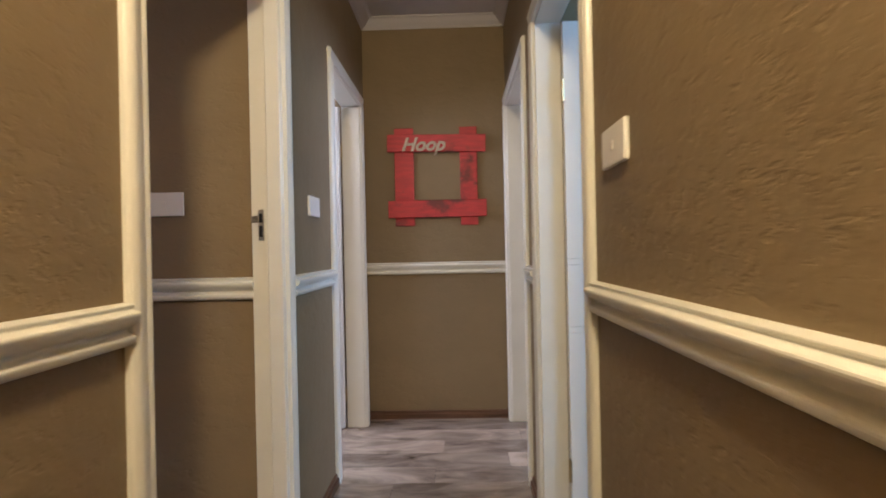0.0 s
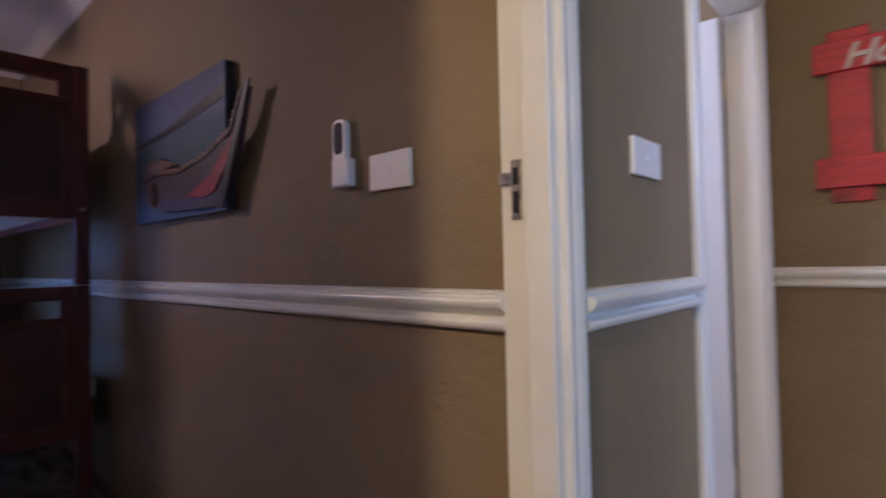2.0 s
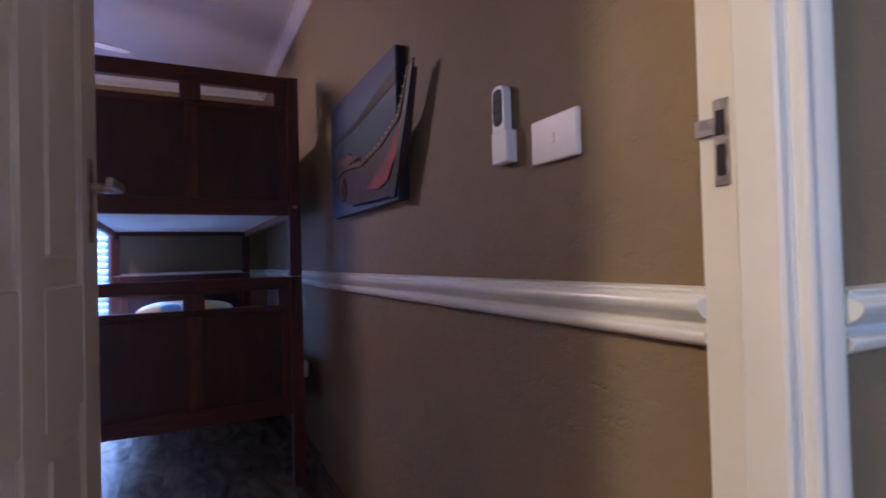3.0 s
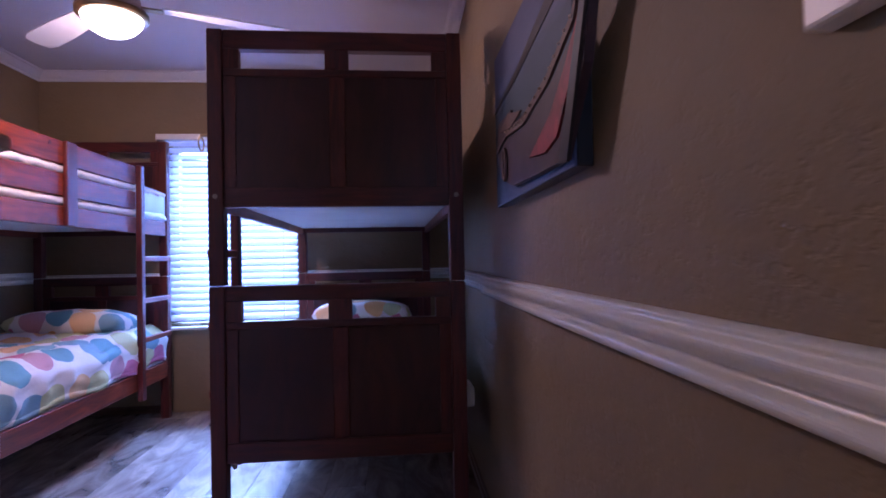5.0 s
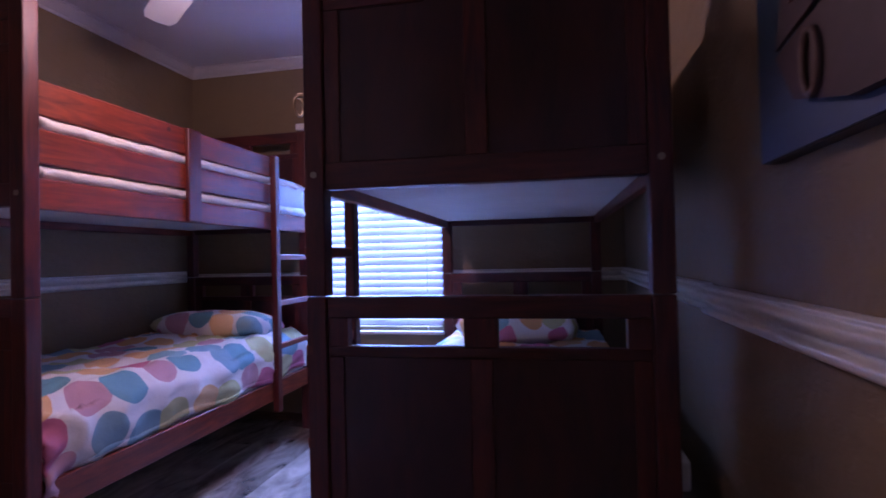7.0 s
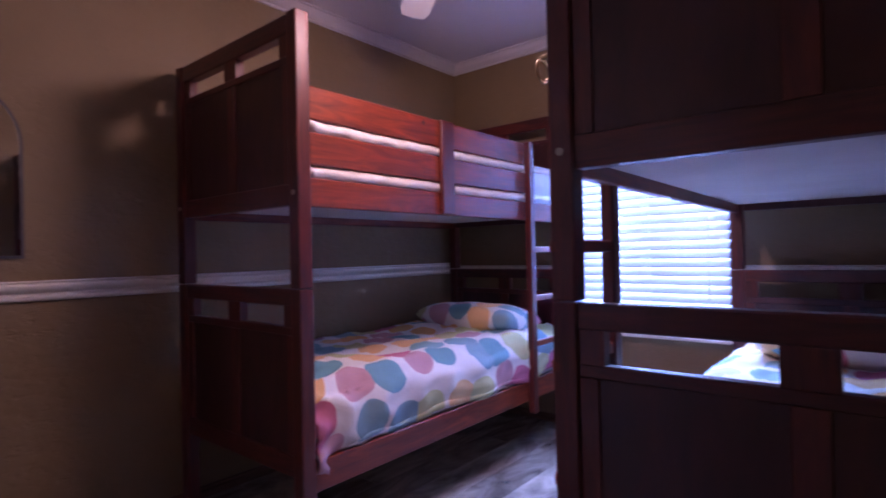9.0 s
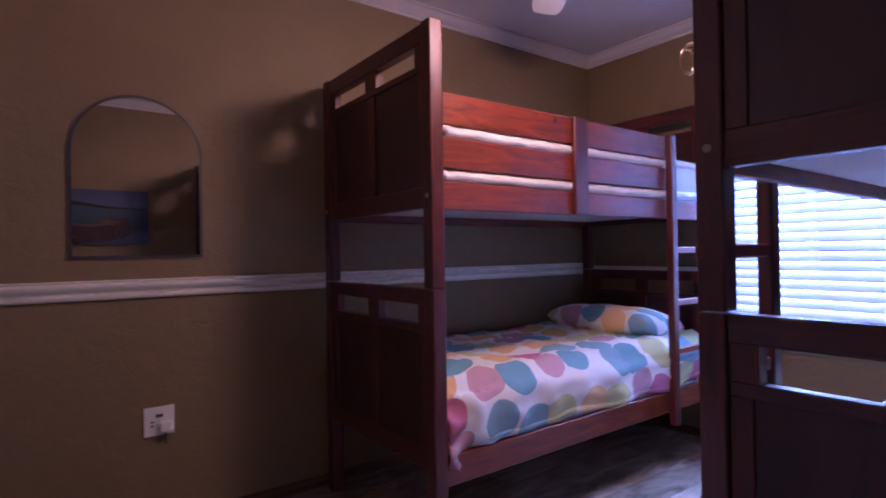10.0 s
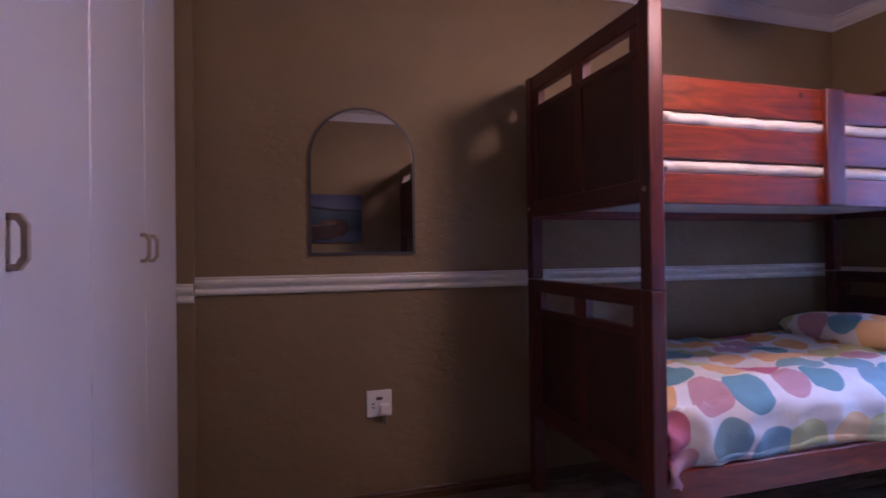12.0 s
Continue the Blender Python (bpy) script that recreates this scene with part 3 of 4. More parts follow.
def cover(name, bx, by, length, width, side, seed):
    """A spotted duvet over the lower mattress, its edge hanging over one long side."""
    d = thing(name, "white cotton duvet with pink, blue and orange spots on lower bunk", "duvet", (bx, by, 0.0))
    nx, ny = 110, 70
    L = length - 0.14
    top = 0.68
    bm = bmesh.new()
    rows = []
    reach = width - 0.07
    for i in range(nx + 1):
        row = []
        x = -0.062 - L * i / nx
        near = max(0.0, 1 - (i / nx) / 0.15)
        hang = 0.205 + 0.11 * near ** 1.6 + 0.010 * math.sin(i * 0.21 + seed)
        total = reach + hang
        for j in range(ny + 1):
            s = total * j / ny
            fold = noise.noise(Vector((x * 3.1, s * 2.6, seed)))
            fine = noise.noise(Vector((x * 9, s * 9, seed + 7)))
            crease = 0.024 * abs(noise.noise(Vector((x * 5 + 2.2 * s, s * 12 - 3 * x, seed + 3)))) ** 0.7 * (1 + 2.4 * near * (s > reach - 0.25))
            if s < reach:
                e = min(1.0, (reach - s) / 0.10)
                y = 0.035 + s
                z = top - 0.055 * (1 - e) ** 2 + 0.026 * fold + 0.008 * fine - crease
            else:
                k = s - reach
                y = 0.035 + reach + 0.040 * min(1, k / 0.05) ** 0.5 + 0.009 * (1 + math.sin(x * 17 + seed + 3 * fold)) * min(1, k / 0.2) - crease - 0.030 * (k / hang) ** 3
                z = top - 0.055 - k + 0.012 * fold
            yy = y if side > 0 else width - y
            row.append(bm.verts.new((x, yy, z)))
        rows.append(row)
    for i in range(nx):
        for j in range(ny):
            bm.faces.new([rows[i][j], rows[i + 1][j], rows[i + 1][j + 1], rows[i][j + 1]])
    rows_at = [(row[-3].co.copy(), row[-1].co.copy()) for row in rows]
    uv = bm.loops.layers.uv.new("UVMap")
    spot_uv = {v: (L * i / nx + 0.1 * seed, (reach + 0.2) * j / ny) for i, row in enumerate(rows) for j, v in enumerate(row)}
    for f in bm.faces:
        for lp in f.loops:
            lp[uv].uv = spot_uv[lp.vert]
    ob = part("duvet_cover", bm, SPOT, d, smooth=True)
    hem = bmesh.new()
    uh = hem.loops.layers.uv.new("UVMap")
    strip = []
    for i, row in enumerate(rows_at):
        p, q = row
        strip.append([hem.verts.new(p), hem.verts.new(q)])
    for i in range(len(strip) - 1):
        f = hem.faces.new([strip[i][0], strip[i + 1][0], strip[i + 1][1], strip[i][1]])
        for lp, (u, v) in zip(f.loops, ((i, 0), (i + 1, 0), (i + 1, 1), (i, 1))):
            lp[uh].uv = (L * u / nx + 0.1 * seed, (reach + 0.2) * (ny - 3 * (1 - v)) / ny)
    h2 = part("hem", hem, SPOT, d, smooth=True)
    m2 = h2.modifiers.new("thick", "SOLIDIFY")
    m2.thickness, m2.offset = 0.015, 0
    sol = ob.modifiers.new("thick", "SOLIDIFY")
    sol.thickness, sol.offset = 0.012, 0
    return d


def pillow(name, x, y, z, lx, ly, h, turn, mat, label, seed):
    d = thing(name, label, "pillow", (x, y, z))
    d.rotation_euler = (0, radians(-8), radians(turn))
    bm = bmesh.new()
    n, m = 26, 34
    sheets = []
    for s in (1, -1):
        g = []
        for i in range(n + 1):
            r = []
            for j in range(m + 1):
                u, v = 2 * i / n - 1, 2 * j / m - 1
                f = max(0.0, (1 - abs(u) ** 2.6) * (1 - abs(v) ** 2.6)) ** 0.36
                px, py = u * lx / 2 * (1 - 0.05 * v * v), v * ly / 2 * (1 - 0.05 * u * u)
                pz = s * h / 2 * f + 0.008 * noise.noise(Vector((px * 8, py * 8, seed + s))) * f
                r.append(bm.verts.new((px, py, pz)))
            g.append(r)
        for i in range(n):
            for j in range(m):
                q = [g[i][j], g[i + 1][j], g[i + 1][j + 1], g[i][j + 1]]
                bm.faces.new(q if s > 0 else q[::-1])
        sheets.append(g)
    bmesh.ops.remove_doubles(bm, verts=bm.verts, dist=0.0004)
    uv = bm.loops.layers.uv.new("UVMap")
    for f in bm.faces:
        for lp in f.loops:
            lp[uv].uv = (1.1 * (lp.vert.co.x - lp.vert.co.z) + seed, 1.1 * lp.vert.co.y + 0.37 * seed)
    part("pillow_case", bm, mat, d, smooth=True)
    return d


LEN, LEN2 = 2.00, 2.00
B1 = (-3.032, 0.956, 0.966)
B1_TURN = radians(1.0)
B2 = (-3.035, -0.927, 0.918)
dark_bunk = bunk("bunk_bed", (B1[0], B1[1], 0), LEN, B1[2], -1, -0.335, "dark mahogany-stained wooden bunk bed beside the boat canvas, ladder at foot", "bunk beds")
red_bunk = bunk("bunk_bed", (B2[0], B2[1], 0), LEN2, B2[2], 1, -1.511, "red mahogany-stained wooden bunk bed along the wall with the mirror", "bunk beds")
dark_bunk.rotation_euler.z = B1_TURN
for (bx, by, w), tag in ((B1, "dark"), (B2, "red")):
    turn, size = (B1_TURN, LEN) if tag == "dark" else (0, LEN2)
    low = mattress("mattress", bx, by, size, w, 0.42, 0.60, MATT, "off-white sprung mattress on the lower bunk of the %s bed" % tag)
    low.rotation_euler.z = turn
    high = mattress("mattress", bx, by, size, w, 1.370, 1.628, MATT, "quilted off-white mattress on the upper bunk of the %s bed" % tag)
    high.rotation_euler.z = turn
cover("duvet", B2[0], B2[1], LEN2, B2[2], 1, 2.0)
dark_cover = cover("duvet", B1[0], B1[1], LEN, B1[2], -1, 5.0)
dark_cover.rotation_euler.z = B1_TURN
pillow("pillow", B2[0] - LEN2 + 0.36, B2[1] + 0.47, 0.725, 0.46, 0.70, 0.19, 4, SPOT, "plump pillow in a spotted cotton case on the red bunk", 1.0)
pillow("pillow", B1[0] - LEN + 0.42, B1[1] + 0.46, 0.735, 0.44, 0.64, 0.20, -3, SPOT, "plump pillow in a spotted cotton case under the dark bunk", 2.0)
folded = thing("sheet", "pale blue sheet folded over the head end of the upper mattress", "bed sheet", (B2[0], B2[1], 0))
part("folded_cloth", soft_slab(-LEN2 + 0.060, -1.49, 0.030, B2[2] - 0.012, 1.415, 1.640, 24, 40, 0.045, 0.008, 9.0), SHEET, folded, smooth=True)
part("folded_edge", soft_slab(-LEN2 + 0.075, -1.60, 0.034, B2[2] - 0.006, 1.425, 1.470, 20, 30, 0.010, 0.006, 4.0), SHEET, folded, smooth=True)
knot = bmesh.new()
bmesh.ops.create_cone(knot, cap_ends=True, segments=12, radius1=0.011, radius2=0.009, depth=0.003, matrix=Matrix.Translation((-0.662, B2[2] - 0.0075, 1.711)) @ Matrix.Rotation(radians(90), 4, "X"))
part("wood_knot", knot, PANEL, red_bunk, "dark round knot in the board")
fold = bmesh.new()
add_box(fold, (-0.24, 0.972, 0.50), (-0.10, 1.010, 0.585), 0.012, 3)
part("duvet_fold", fold, MATT, dark_cover, "white corner of the duvet bulging beside the bed", smooth=True)


def hook():
    d = thing("hook_ring", "small brass ring hook on the side of the dark bunk", "hook", (B1[0] - 0.05, B1[1] + 0.002, 1.567))
    bm = bmesh.new()
    n, k, r, q = 20, 8, 0.027, 0.0034
    vs = [[bm.verts.new(((r + q * math.cos(2 * math.pi * b / k)) * math.cos(2 * math.pi * a / n), -0.040 + q * math.sin(2 * math.pi * b / k), (r + q * math.cos(2 * math.pi * b / k)) * math.sin(2 * math.pi * a / n))) for b in range(k)] for a in range(n)]
    for a in range(n):
        for b in range(k):
            bm.faces.new([vs[a][b], vs[(a + 1) % n][b], vs[(a + 1) % n][(b + 1) % k], vs[a][(b + 1) % k]])
    part("ring", bm, BRASS, d, smooth=True)
    part("stem", box((-0.006, -0.042, 0.026), (0.006, 0.020, 0.038), 0.002), BRASS, d)
    part("back_plate", box((-0.02, 0.010, 0.0), (0.02, 0.020, 0.06), 0.002), BRASS, d)


hook()


# ---- fan with lamp ----
def ceiling_fan():
    d = thing("ceiling_fan", "white ceiling fan with three blades and a lit glass bowl lamp", "ceiling fan", tuple(FAN))

    def turned(points, seg=32):
        bm = bmesh.new()
        rings = []
        for r, z in points:
            rings.append([bm.verts.new((r * math.cos(2 * math.pi * k / seg), r * math.sin(2 * math.pi * k / seg), z)) for k in range(seg)])
        for a, b in zip(rings, rings[1:]):
            for k in range(seg):
                bm.faces.new([a[k], a[(k + 1) % seg], b[(k + 1) % seg], b[k]])
        bm.faces.new(rings[0])
        bm.faces.new(rings[-1][::-1])
        return bm

    part("canopy", turned([(0.02, CEILB - FAN.z - 0.09), (0.05, CEILB - FAN.z - 0.06), (0.065, CEILB - FAN.z)]), PLAST, d, smooth=True)
    part("down_rod", turned([(0.012, 0.07), (0.012, CEILB - FAN.z - 0.05)], 12), PLAST, d, smooth=True)
    part("motor", turned([(0.03, -0.03), (0.09, -0.03), (0.105, 0.0), (0.10, 0.05), (0.04, 0.08)]), PLAST, d, smooth=True)
    part("lamp_ring", turned([(0.115, -0.06), (0.135, -0.055), (0.135, -0.035), (0.05, -0.03)]), BRASS, d, smooth=True)
    bowl = part("glass_bowl", turned([(0.004, -0.135), (0.05, -0.128), (0.085, -0.108), (0.108, -0.080), (0.115, -0.06)]), GLOBE, d, "frosted glass bowl, lit", smooth=True)
    bowl.visible_shadow = False
    for k in range(3):
        a = radians(FAN_TURN + 120 * k)
        bm = bmesh.new()
        add_box(bm, (0.10, -0.018, -0.003), (0.19, 0.018, 0.004))
        m = Matrix.Rotation(a, 4, "Z")
        bmesh.ops.transform(bm, matrix=m, verts=bm.verts)
        part("blade_arm", bm, BRASS, d)
        bm = bmesh.new()
        pts = [(0.17, -0.045), (0.40, -0.062), (0.60, -0.066), (0.655, -0.050), (0.665, 0.0), (0.655, 0.050), (0.60, 0.066), (0.40, 0.062), (0.17, 0.045)]
        t, b2 = [bm.verts.new((x, y, 0.010)) for x, y in pts], [bm.verts.new((x, y, 0.004)) for x, y in pts]
        bm.faces.new(t)
        bm.faces.new(b2[::-1])
        for i in range(len(pts)):
            j = (i + 1) % len(pts)
            bm.faces.new([t[i], b2[i], b2[j], t[j]])
        bmesh.ops.transform(bm, matrix=m @ Matrix.Rotation(radians(10), 4, "X") @ Matrix.Diagonal((1.09, 1.0, 1.0, 1.0)), verts=bm.verts)
        part("blade", bm, PLAST, d)
    return d


FAN_TURN = -127
ceiling_fan()


# ---- built-in wardrobe ----
def wardrobe():
    x = -1.47
    d = thing("wardrobe", "white built-in wardrobe with tall flat doors and beige handles", "wardrobe", (x, SOUTH, 0))
    y0, y1 = 0.0, 1.950
    part("carcass", box((0.022, y0, 0), (XLI - x, y1, CEILB - 0.07)), CUPB, d)
    edges = [0.050, 0.577, 1.086, 1.520, 1.950]
    for i, (a, b) in enumerate(zip(edges, edges[1:])):
        leaf = part("wardrobe_door", box((0, a + 0.003, 0.05), (0.020, b - 0.003, CEILB - 0.08), 0.003), CUPB, d)
        hy = a + 0.06 if i in (1, 3) else b - 0.05
        bm = bmesh.new()
        bar = [(0.0, 1.134), (-0.016, 1.134), (-0.028, 1.152), (-0.028, 1.206), (-0.016, 1.224), (0.0, 1.224)]
        inner = [(0.0, 1.145), (-0.012, 1.145), (-0.019, 1.157), (-0.019, 1.201), (-0.012, 1.213), (0.0, 1.213)]
        loops = [[bm.verts.new((px, hy + dy, pz)) for px, pz in line] for line in (bar, inner) for dy in (-0.007, 0.007)]
        for k in range(5):
            for p, q in ((0, 1), (1, 3), (3, 2), (2, 0)):
                bm.faces.new([loops[p][k], loops[p][k + 1], loops[q][k + 1], loops[q][k]])
        part("door_handle", bm, HANDLE, leaf, "beige D-shaped pull handle")
    return d


wardrobe()
tagged(finish("pilaster", box((-1.534, SOUTH, 0), (-1.47, SOUTH + 0.05, CEILZ - 0.063)), WALL), "narrow plastered nib of wall beside the wardrobe", "wall", kind="structure")
trim("dado_rail", (-1.534, SOUTH + 0.05), (-1.472, SOUTH + 0.05), (0, 1), RAIL, GLOSS, RAILB, "glossy cream-white moulded dado rail around the nib")


# ---- mirror ----
def arch_mirror():
    cx, z0, zs, r = -2.241, 1.148, 1.578, 0.2435
    d = thing("arched_mirror", "arched wall mirror without a frame above the dado rail", "mirror", (cx, SOUTH, 0))

    def outline(r, z0):
        pts = [(r, z0)]
        for k in range(25):
            a = math.pi * k / 24
            pts.append((r * math.cos(a), zs + r * math.sin(a)))
        return pts + [(-r, z0)]

    for name, r1, y, mat in (("backing", r, (0.001, 0.010), DARKP), ("glass", r - 0.012, (0.010, 0.013), MIRROR)):
        bm = bmesh.new()
        pts = outline(r1, z0 + (r - r1))
        a = [bm.verts.new((px, y[0], pz)) for px, pz in pts]
        b = [bm.verts.new((px, y[1], pz)) for px, pz in pts]
        bm.faces.new(b)
        bm.faces.new(a[::-1])
        for i in range(len(pts)):
            j = (i + 1) % len(pts)
            bm.faces.new([a[i], a[j], b[j], b[i]])
        part(name, bm, mat, d)
    return d


arch_mirror()


# ---- switches, socket, remote ----
def plate(name, at, along, out, w, h, label, rocker=True, cat="light switch"):
    """A moulded plate on a wall: at its middle, along and out are unit directions in plan."""
    d = thing(name, label, cat, at)
    d.rotation_euler = (0, 0, math.atan2(along[1], along[0]))
    flip = 1 if (Vector((along[0], along[1], 0)).cross(Vector((0, 0, 1)))).dot(Vector((out[0], out[1], 0))) > 0 else -1
    part("cover_plate", box((-w / 2, 0, -h / 2), (w / 2, -0.011 * flip, h / 2), 0.003, 2), PLAST, d)
    if rocker:
        part("rocker", box((-0.006, -0.009 * flip, -0.010), (0.006, -0.0135 * flip, 0.009), 0.0015, 2), PLAST, d)
    return d, flip


plate("light_switch", (XL, 2.395, 1.313), (0, 1), (1, 0), 0.155, 0.084, "white plastic light switch plate on the corridor wall")
plate("light_switch", (XR, 1.267, 1.332), (0, 1), (-1, 0), 0.160, 0.084, "white plastic light switch plate on the corridor wall near the bathroom")
plate("light_switch", (-1.168, NORTH, 1.301), (1, 0), (0, -1), 0.134, 0.084, "wide white plastic light switch plate inside the bedroom")


def remote():
    d = thing("fan_remote", "white fan remote control with grey buttons in its wall holder", "remote control", (-1.323, NORTH, 1.280))
    part("holder", box((-0.037, -0.026, 0), (0.025, 0, 0.068), 0.004, 2), PLAST, d)

    def lozenge(x0, x1, z0, z1, y0, y1, radius):
        """A plate upright on the wall with rounded corners and a soft front edge."""
        bm = bmesh.new()
        rings = []
        for y, inset in ((y0, 0.0), (y1 + 0.0008, 0.0), (y1, 0.0008)):
            ring = []
            for cx, cz, a0 in ((x1 - radius, z1 - radius, 0), (x0 + radius, z1 - radius, 90), (x0 + radius, z0 + radius, 180), (x1 - radius, z0 + radius, 270)):
                for k in range(5):
                    a = radians(a0 + k * 22.5)
                    ring.append(bm.verts.new((cx + (radius - inset) * math.cos(a), y, cz + (radius - inset) * math.sin(a))))
            rings.append(ring)
        n = len(rings[0])
        for p, q in zip(rings, rings[1:]):
            for k in range(n):
                bm.faces.new([p[k], p[(k + 1) % n], q[(k + 1) % n], q[k]])
        bm.faces.new(rings[-1])
        bm.faces.new(rings[0][::-1])
        bmesh.ops.recalc_face_normals(bm, faces=bm.faces)
        return bm

    keys = mottled("charcoal_keys", (0.030, 0.030, 0.038), 0.65, 0.05)
    part("remote_body", lozenge(-0.036, 0.011, 0.050, 0.165, -0.004, -0.022, 0.018), PLAST, d)
    part("button_pad", lozenge(-0.031, 0.005, 0.080, 0.158, -0.0205, -0.0232, 0.014), keys, d, "charcoal key pad")
    for z in (0.088, 0.110, 0.132):
        part("button", lozenge(-0.027, 0.001, z, z + 0.016, -0.0228, -0.0250, 0.005), keys, d, "charcoal key")


remote()


def socket():
    d, flip = plate("wall_socket", (-2.305, SOUTH, 0.464), (1, 0), (0, 1), 0.115, 0.120, "white wall socket with a plug in it", False, "socket")
    part("plug", box((-0.045, 0.009, -0.045), (0.0, 0.045, 0.0), 0.006, 2), PLAST, d)
    part("switch_rocker", box((-0.014, 0.009, 0.016), (0.014, 0.014, 0.030), 0.001), DARKP, d)
    for z in (-0.004, -0.020):
        part("pin_hole", box((0.022, 0.011, z), (0.034, 0.0118, z + 0.006)), BLACKW, d)
    cord = bmesh.new()
    bmesh.ops.create_cone(cord, cap_ends=True, segments=8, radius1=0.006, radius2=0.004, depth=0.05, matrix=Matrix.Translation((-0.020, 0.036, -0.066)))
    part("cord_stub", cord, DARKP, d)
    return d


socket()


# ---- wall art ----
def hoop():
    d = thing("wooden_frame_sign", "worn red frame of four crossed planks with a cream word", "wall sign", (0, END, 0))
    for n, (a, b, z0, z1, y) in {"plank_left": (-0.540, -0.412, 1.280, 1.928, -0.018), "plank_right": (-0.107, 0.008, 1.280, 1.930, -0.018)}.items():
        part(n, box((a, y, z0), (b, y + 0.016, z1), 0.003), RED, d)
    for n, (z0, z1, tilt) in {"plank_top": (1.765, 1.881, 1.0), "plank_bottom": (1.336, 1.446, 0.0)}.items():
        p = part(n, box((-0.325, -0.036, -0.057), (0.325, -0.020, 0.057), 0.003), RED, d)
        p.location = (-0.260, 0, (z0 + z1) / 2)
        p.rotation_euler = (0, radians(tilt), 0)
    cu = bpy.data.curves.new("word", "FONT")
    cu.body, cu.size, cu.extrude, cu.shear, cu.bevel_depth = "Hoop", 0.122, 0.004, 0.35, 0.0035
    tmp = new("word", cu)
    me = bpy.data.meshes.new_from_object(tmp)
    bpy.data.objects.remove(tmp)
    me.materials.append(LETTER)
    w = new("word", me)
    w.parent = d
    w.rotation_euler = (radians(90), 0, 0)
    w.location = (-0.492, -0.041, 1.775)
    tagged(w, "cream cut-out letters")
    return d


hoop()


def canvas():
    """A canvas of a beached red boat by the sea, with two oars in relief."""
    d = thing("boat_canvas", "seascape canvas with a beached red boat whose bow overhangs the edge", "painting", (0, NORTH, 0))
    x0, x1, z0, z1 = -2.67, -1.89, 1.268, 1.742
    m, t, b = material("canvas_sea", (0.2, 0.25, 0.35), 0.6)
    v = t.nodes.new("ShaderNodeNewGeometry").outputs["Position"]
    sep = t.nodes.new("ShaderNodeSeparateXYZ")
    t.links.new(v, sep.inputs[0])
    mr = t.nodes.new("ShaderNodeMapRange")
    mr.inputs["From Min"].default_value, mr.inputs["From Max"].default_value = z0, z1
    t.links.new(sep.outputs["Z"], mr.inputs["Value"])
    ad = t.nodes.new("ShaderNodeMath")
    t.links.new(mr.outputs[0], ad.inputs[0])
    nz = noisy(t, coords(t, (2, 2, 9)), 2, 4)
    mm = t.nodes.new("ShaderNodeMath")
    mm.operation = "MULTIPLY_ADD"
    mm.inputs[1].default_value, mm.inputs[2].default_value = 0.22, -0.11
    t.links.new(nz, mm.inputs[0])
    t.links.new(mm.outputs[0], ad.inputs[1])
    t.links.new(ramp(t, ad.outputs[0], [(0.0, (0.05, 0.08, 0.17)), (0.14, (0.06, 0.10, 0.18)), (0.28, (0.02, 0.04, 0.08)), (0.48, (0.025, 0.07, 0.11)), (0.62, (0.04, 0.08, 0.13)), (0.72, (0.09, 0.12, 0.22)), (1.0, (0.05, 0.06, 0.15))]), b.inputs["Base Color"])
    # The shadow along the canvas's side is coloured into the whole stretcher.
    part("stretcher", box((x0, -0.030, z0), (x1, 0, z1), 0.002), BLACKW, d, "stretcher edge, its side shadow put into a near-black colour")
    part("canvas_panel", box((x0 + 0.001, -0.034, z0 + 0.001), (x1 - 0.001, -0.0305, z1 - 0.001)), m, d)

    def place(px, pz):
        return (x1 + (px + 1.885) * 1.458 if px < -1.885 else px), z0 + (pz - 1.258) * 1.049

    def flat(name, pts, y, th, mat, label=""):
        pts = [place(*p) for p in pts]
        bm = bmesh.new()
        a = [bm.verts.new((px, y, pz)) for px, pz in pts]
        c = [bm.verts.new((px, y - th, pz)) for px, pz in pts]
        bm.faces.new(a)
        bm.faces.new(c[::-1])
        for i in range(len(pts)):
            j = (i + 1) % len(pts)
            bm.faces.new([a[i], a[j], c[j], c[i]])
        return part(name, bm, mat, d, label)

    hull = mottled("hull_dark", (0.045, 0.020, 0.026), 0.5, 0.4, 14)
    pale = mottled("gunwale_brown", (0.12, 0.06, 0.045), 0.5, 0.3, 30)
    flat("headland", [(-2.42, 1.555), (-2.20, 1.575), (-1.885, 1.645), (-1.885, 1.600), (-2.2, 1.555), (-2.42, 1.545)], -0.034, 0.002, BLACKW)
    flat("hull", [(-2.34, 1.395), (-2.30, 1.320), (-2.20, 1.285), (-2.02, 1.275), (-1.90, 1.272), (-1.79, 1.40), (-1.722, 1.588), (-1.734, 1.594), (-1.82, 1.47), (-1.95, 1.425), (-2.10, 1.40), (-2.24, 1.415)], -0.034, 0.016, hull)
    flat("hull_side", [(-2.06, 1.318), (-1.97, 1.304), (-1.915, 1.316), (-1.84, 1.395), (-1.79, 1.468), (-1.80, 1.478), (-1.87, 1.425), (-1.94, 1.368), (-2.01, 1.338)], -0.050, 0.005, mottled("hull_red", (0.24, 0.012, 0.018), 0.5, 0.6, 22))
    flat("gunwale", [(-2.24, 1.420), (-2.10, 1.402), (-1.95, 1.428), (-1.82, 1.478), (-1.738, 1.596), (-1.744, 1.598), (-1.83, 1.490), (-1.955, 1.444), (-2.10, 1.420), (-2.235, 1.438)], -0.050, 0.006, pale)
    flat("cabin", [(-2.33, 1.40), (-2.31, 1.475), (-2.19, 1.470), (-2.15, 1.415), (-2.24, 1.42)], -0.050, 0.005, hull)
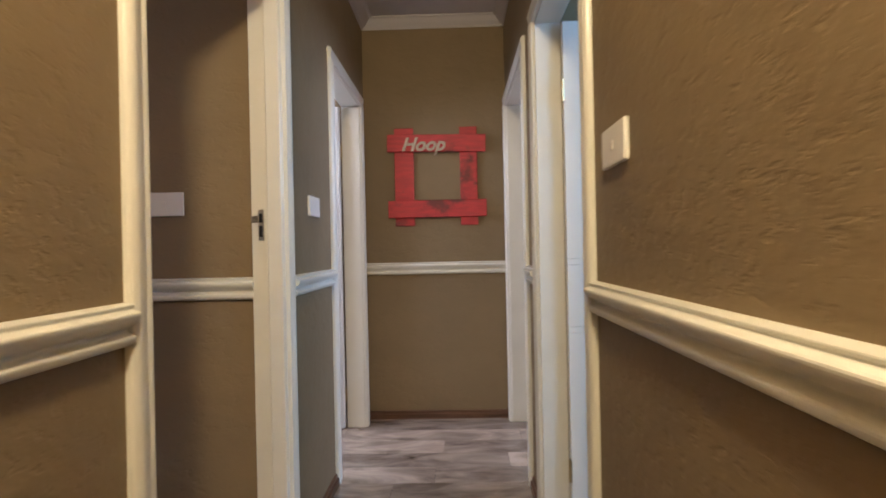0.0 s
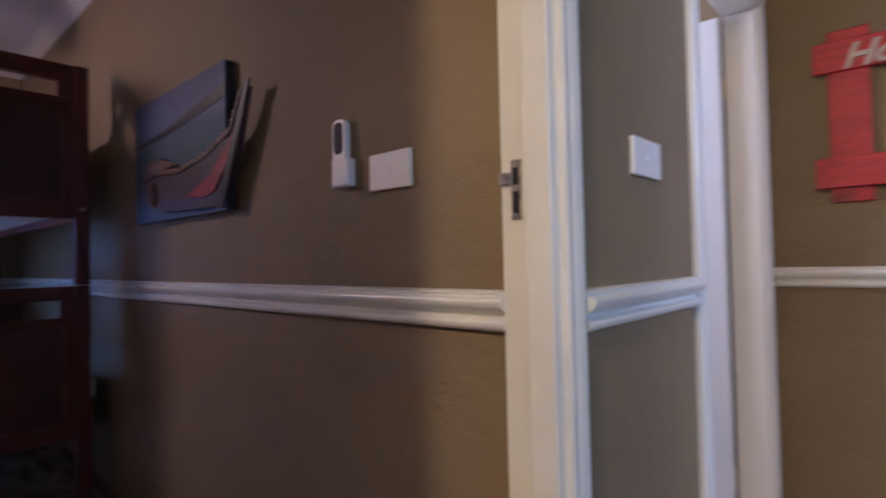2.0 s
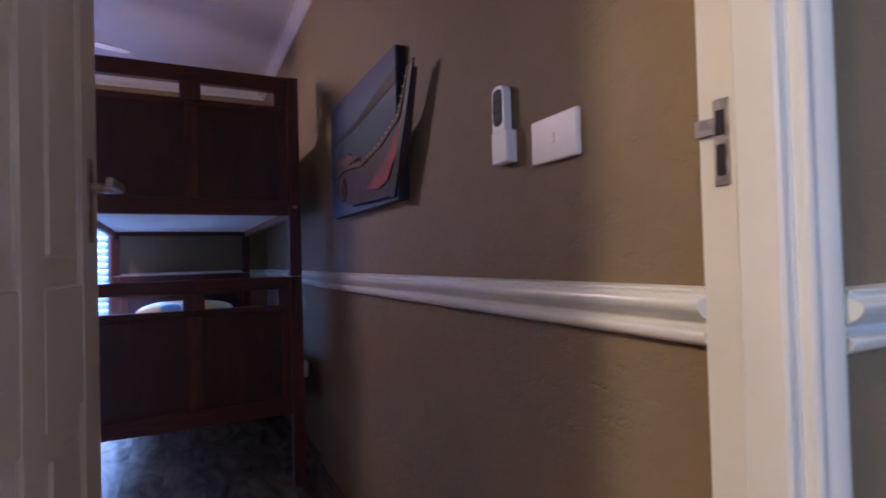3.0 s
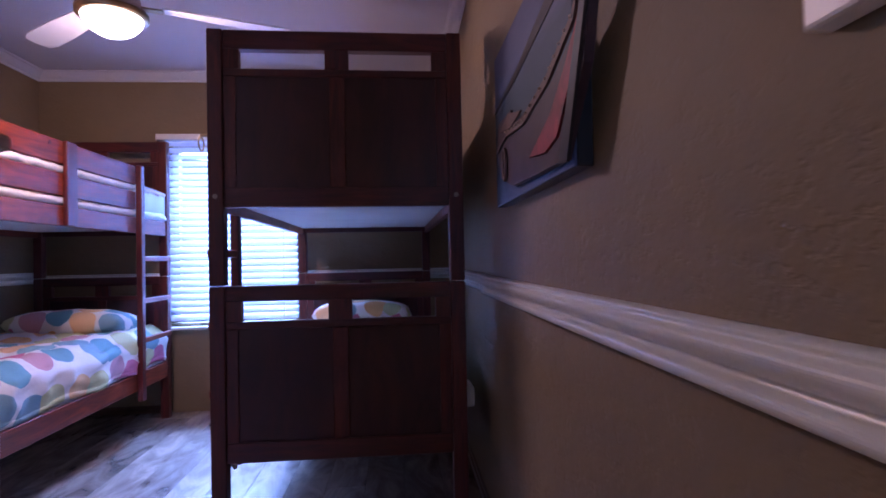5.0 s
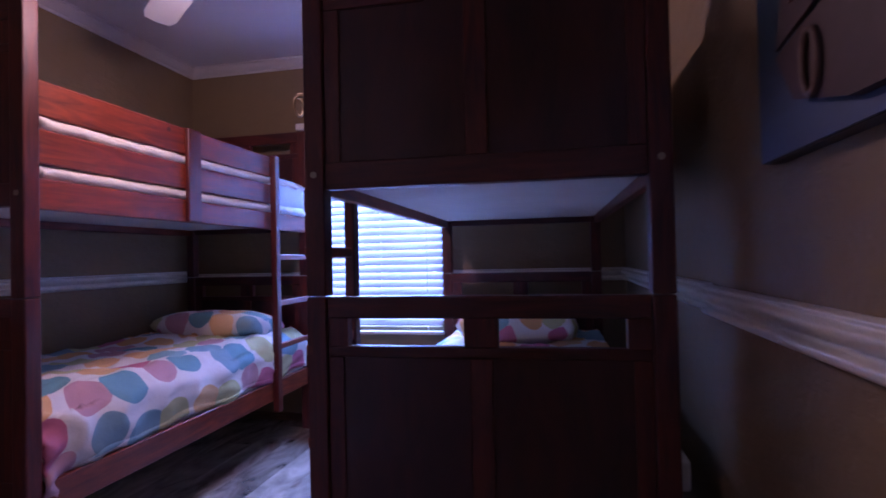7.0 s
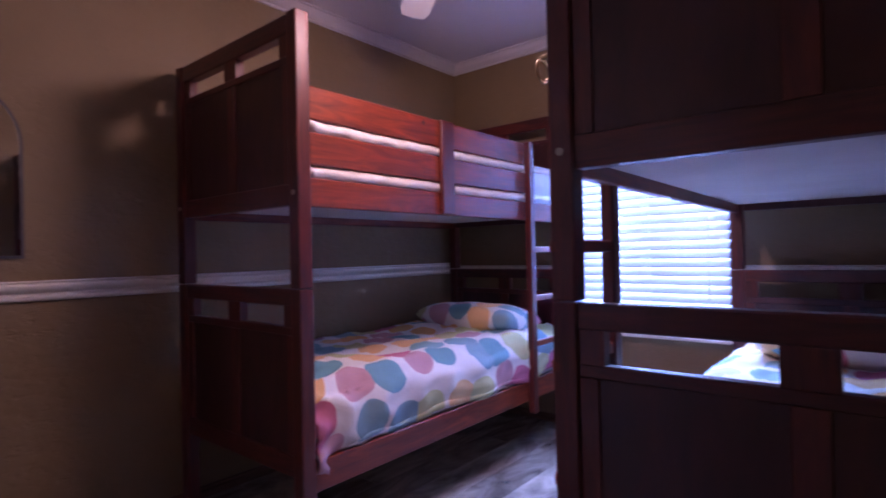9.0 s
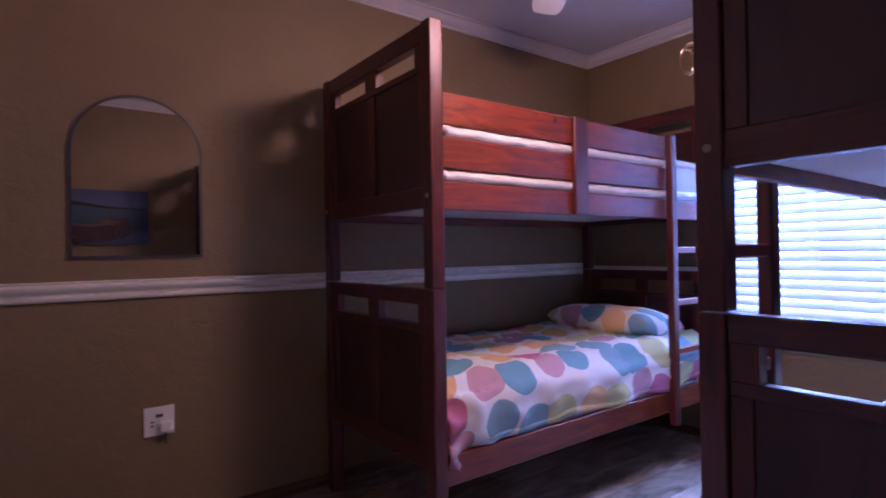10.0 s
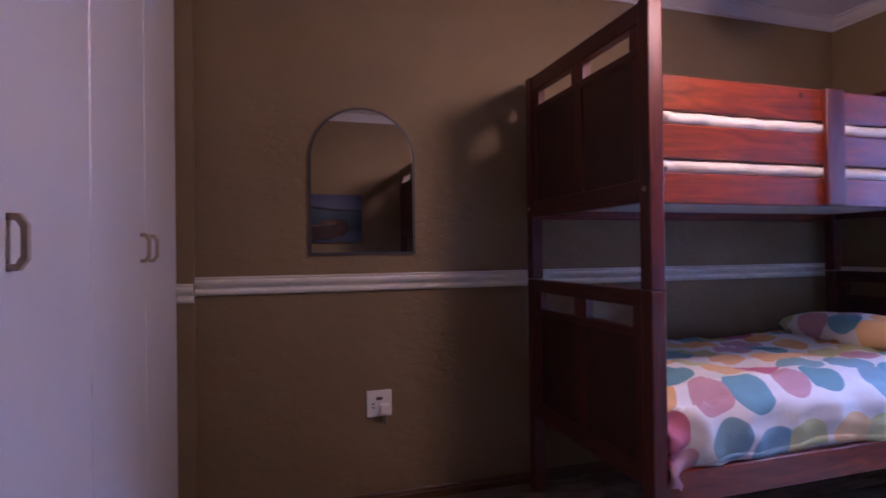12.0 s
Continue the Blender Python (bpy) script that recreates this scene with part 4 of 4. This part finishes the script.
    flat("seat", [(-2.29, 1.445), (-2.20, 1.465), (-2.10, 1.435), (-2.19, 1.425)], -0.055, 0.004, pale)
    ring = bmesh.new()
    n, k = 22, 6
    vs = [[ring.verts.new((-2.43 + (0.022 + 0.005 * math.cos(2 * math.pi * b / k)) * math.cos(2 * math.pi * a / n), -0.055 + 0.005 * math.sin(2 * math.pi * b / k), 1.365 + (0.042 + 0.005 * math.cos(2 * math.pi * b / k)) * math.sin(2 * math.pi * a / n))) for b in range(k)] for a in range(n)]
    for a in range(n):
        for b in range(k):
            ring.faces.new([vs[a][b], vs[(a + 1) % n][b], vs[(a + 1) % n][(b + 1) % k], vs[a][(b + 1) % k]])
    part("rope_loop", ring, pale, d, "brown rope loop at the stern", smooth=True)
    line = [place(*p) for p in ((-2.235, 1.430), (-2.10, 1.412), (-1.955, 1.438), (-1.83, 1.486), (-1.742, 1.594))]
    stud = None
    for (ax, az), (bx, bz) in zip(line, line[1:]):
        for k in range(5):
            if stud is None:
                bm = bmesh.new()
                bmesh.ops.create_icosphere(bm, subdivisions=1, radius=0.0035)
                stud = one = part("stud", bm, LETTER, d, "small pale stud on the gunwale")
            else:
                one = tagged(new("stud", stud.data), "small pale stud on the gunwale")
                one.parent = d
            one.location = (ax + (bx - ax) * k / 5, -0.0575, az + (bz - az) * k / 5)
    flat("stem_post", [(-1.905, 1.266), (-1.720, 1.608), (-1.700, 1.604), (-1.870, 1.262)], -0.0505, 0.006, BLACKW)
    return d


canvas()

# ---- floor planks, last ----
def planks():
    top = thing("floor", "grey-brown oak-look laminate boards", "floor", kind="structure")
    rng = random.Random(4)
    w, length = 0.19, 1.28
    meshes = {}

    def lay(a0, a1, b0, b1):
        b = b0
        while b < b1 - 1e-4:
            be = min(b + w, b1)
            a = a0 - rng.uniform(0.1, length)
            while a < a1:
                s, e = max(a, a0), min(a + length, a1)
                if e - s > 0.01:
                    key = (round(e - s, 3), round(be - b, 3))
                    if key not in meshes:
                        bm = box((0, 0, -0.012), (e - s, be - b - 0.0012, 0), 0.0009)
                        me = bpy.data.meshes.new("plank")
                        bm.to_mesh(me)
                        bm.free()
                        me.materials.append(FLOOR)
                        meshes[key] = me
                    o = new("plank", meshes[key])
                    o.parent = top
                    o.location = (s, b, 0)
                a += length + 0.0012
            b += w

    lay(XLI, XRO, BACK, END)
    lay(WEST, XLI, SOUTH, NORTH2)
    lay(XLI - 1.9, XLI, NORTH2 + 0.15, END)
    lay(XRO, XRO + 2.0, 0.75, END)


planks()
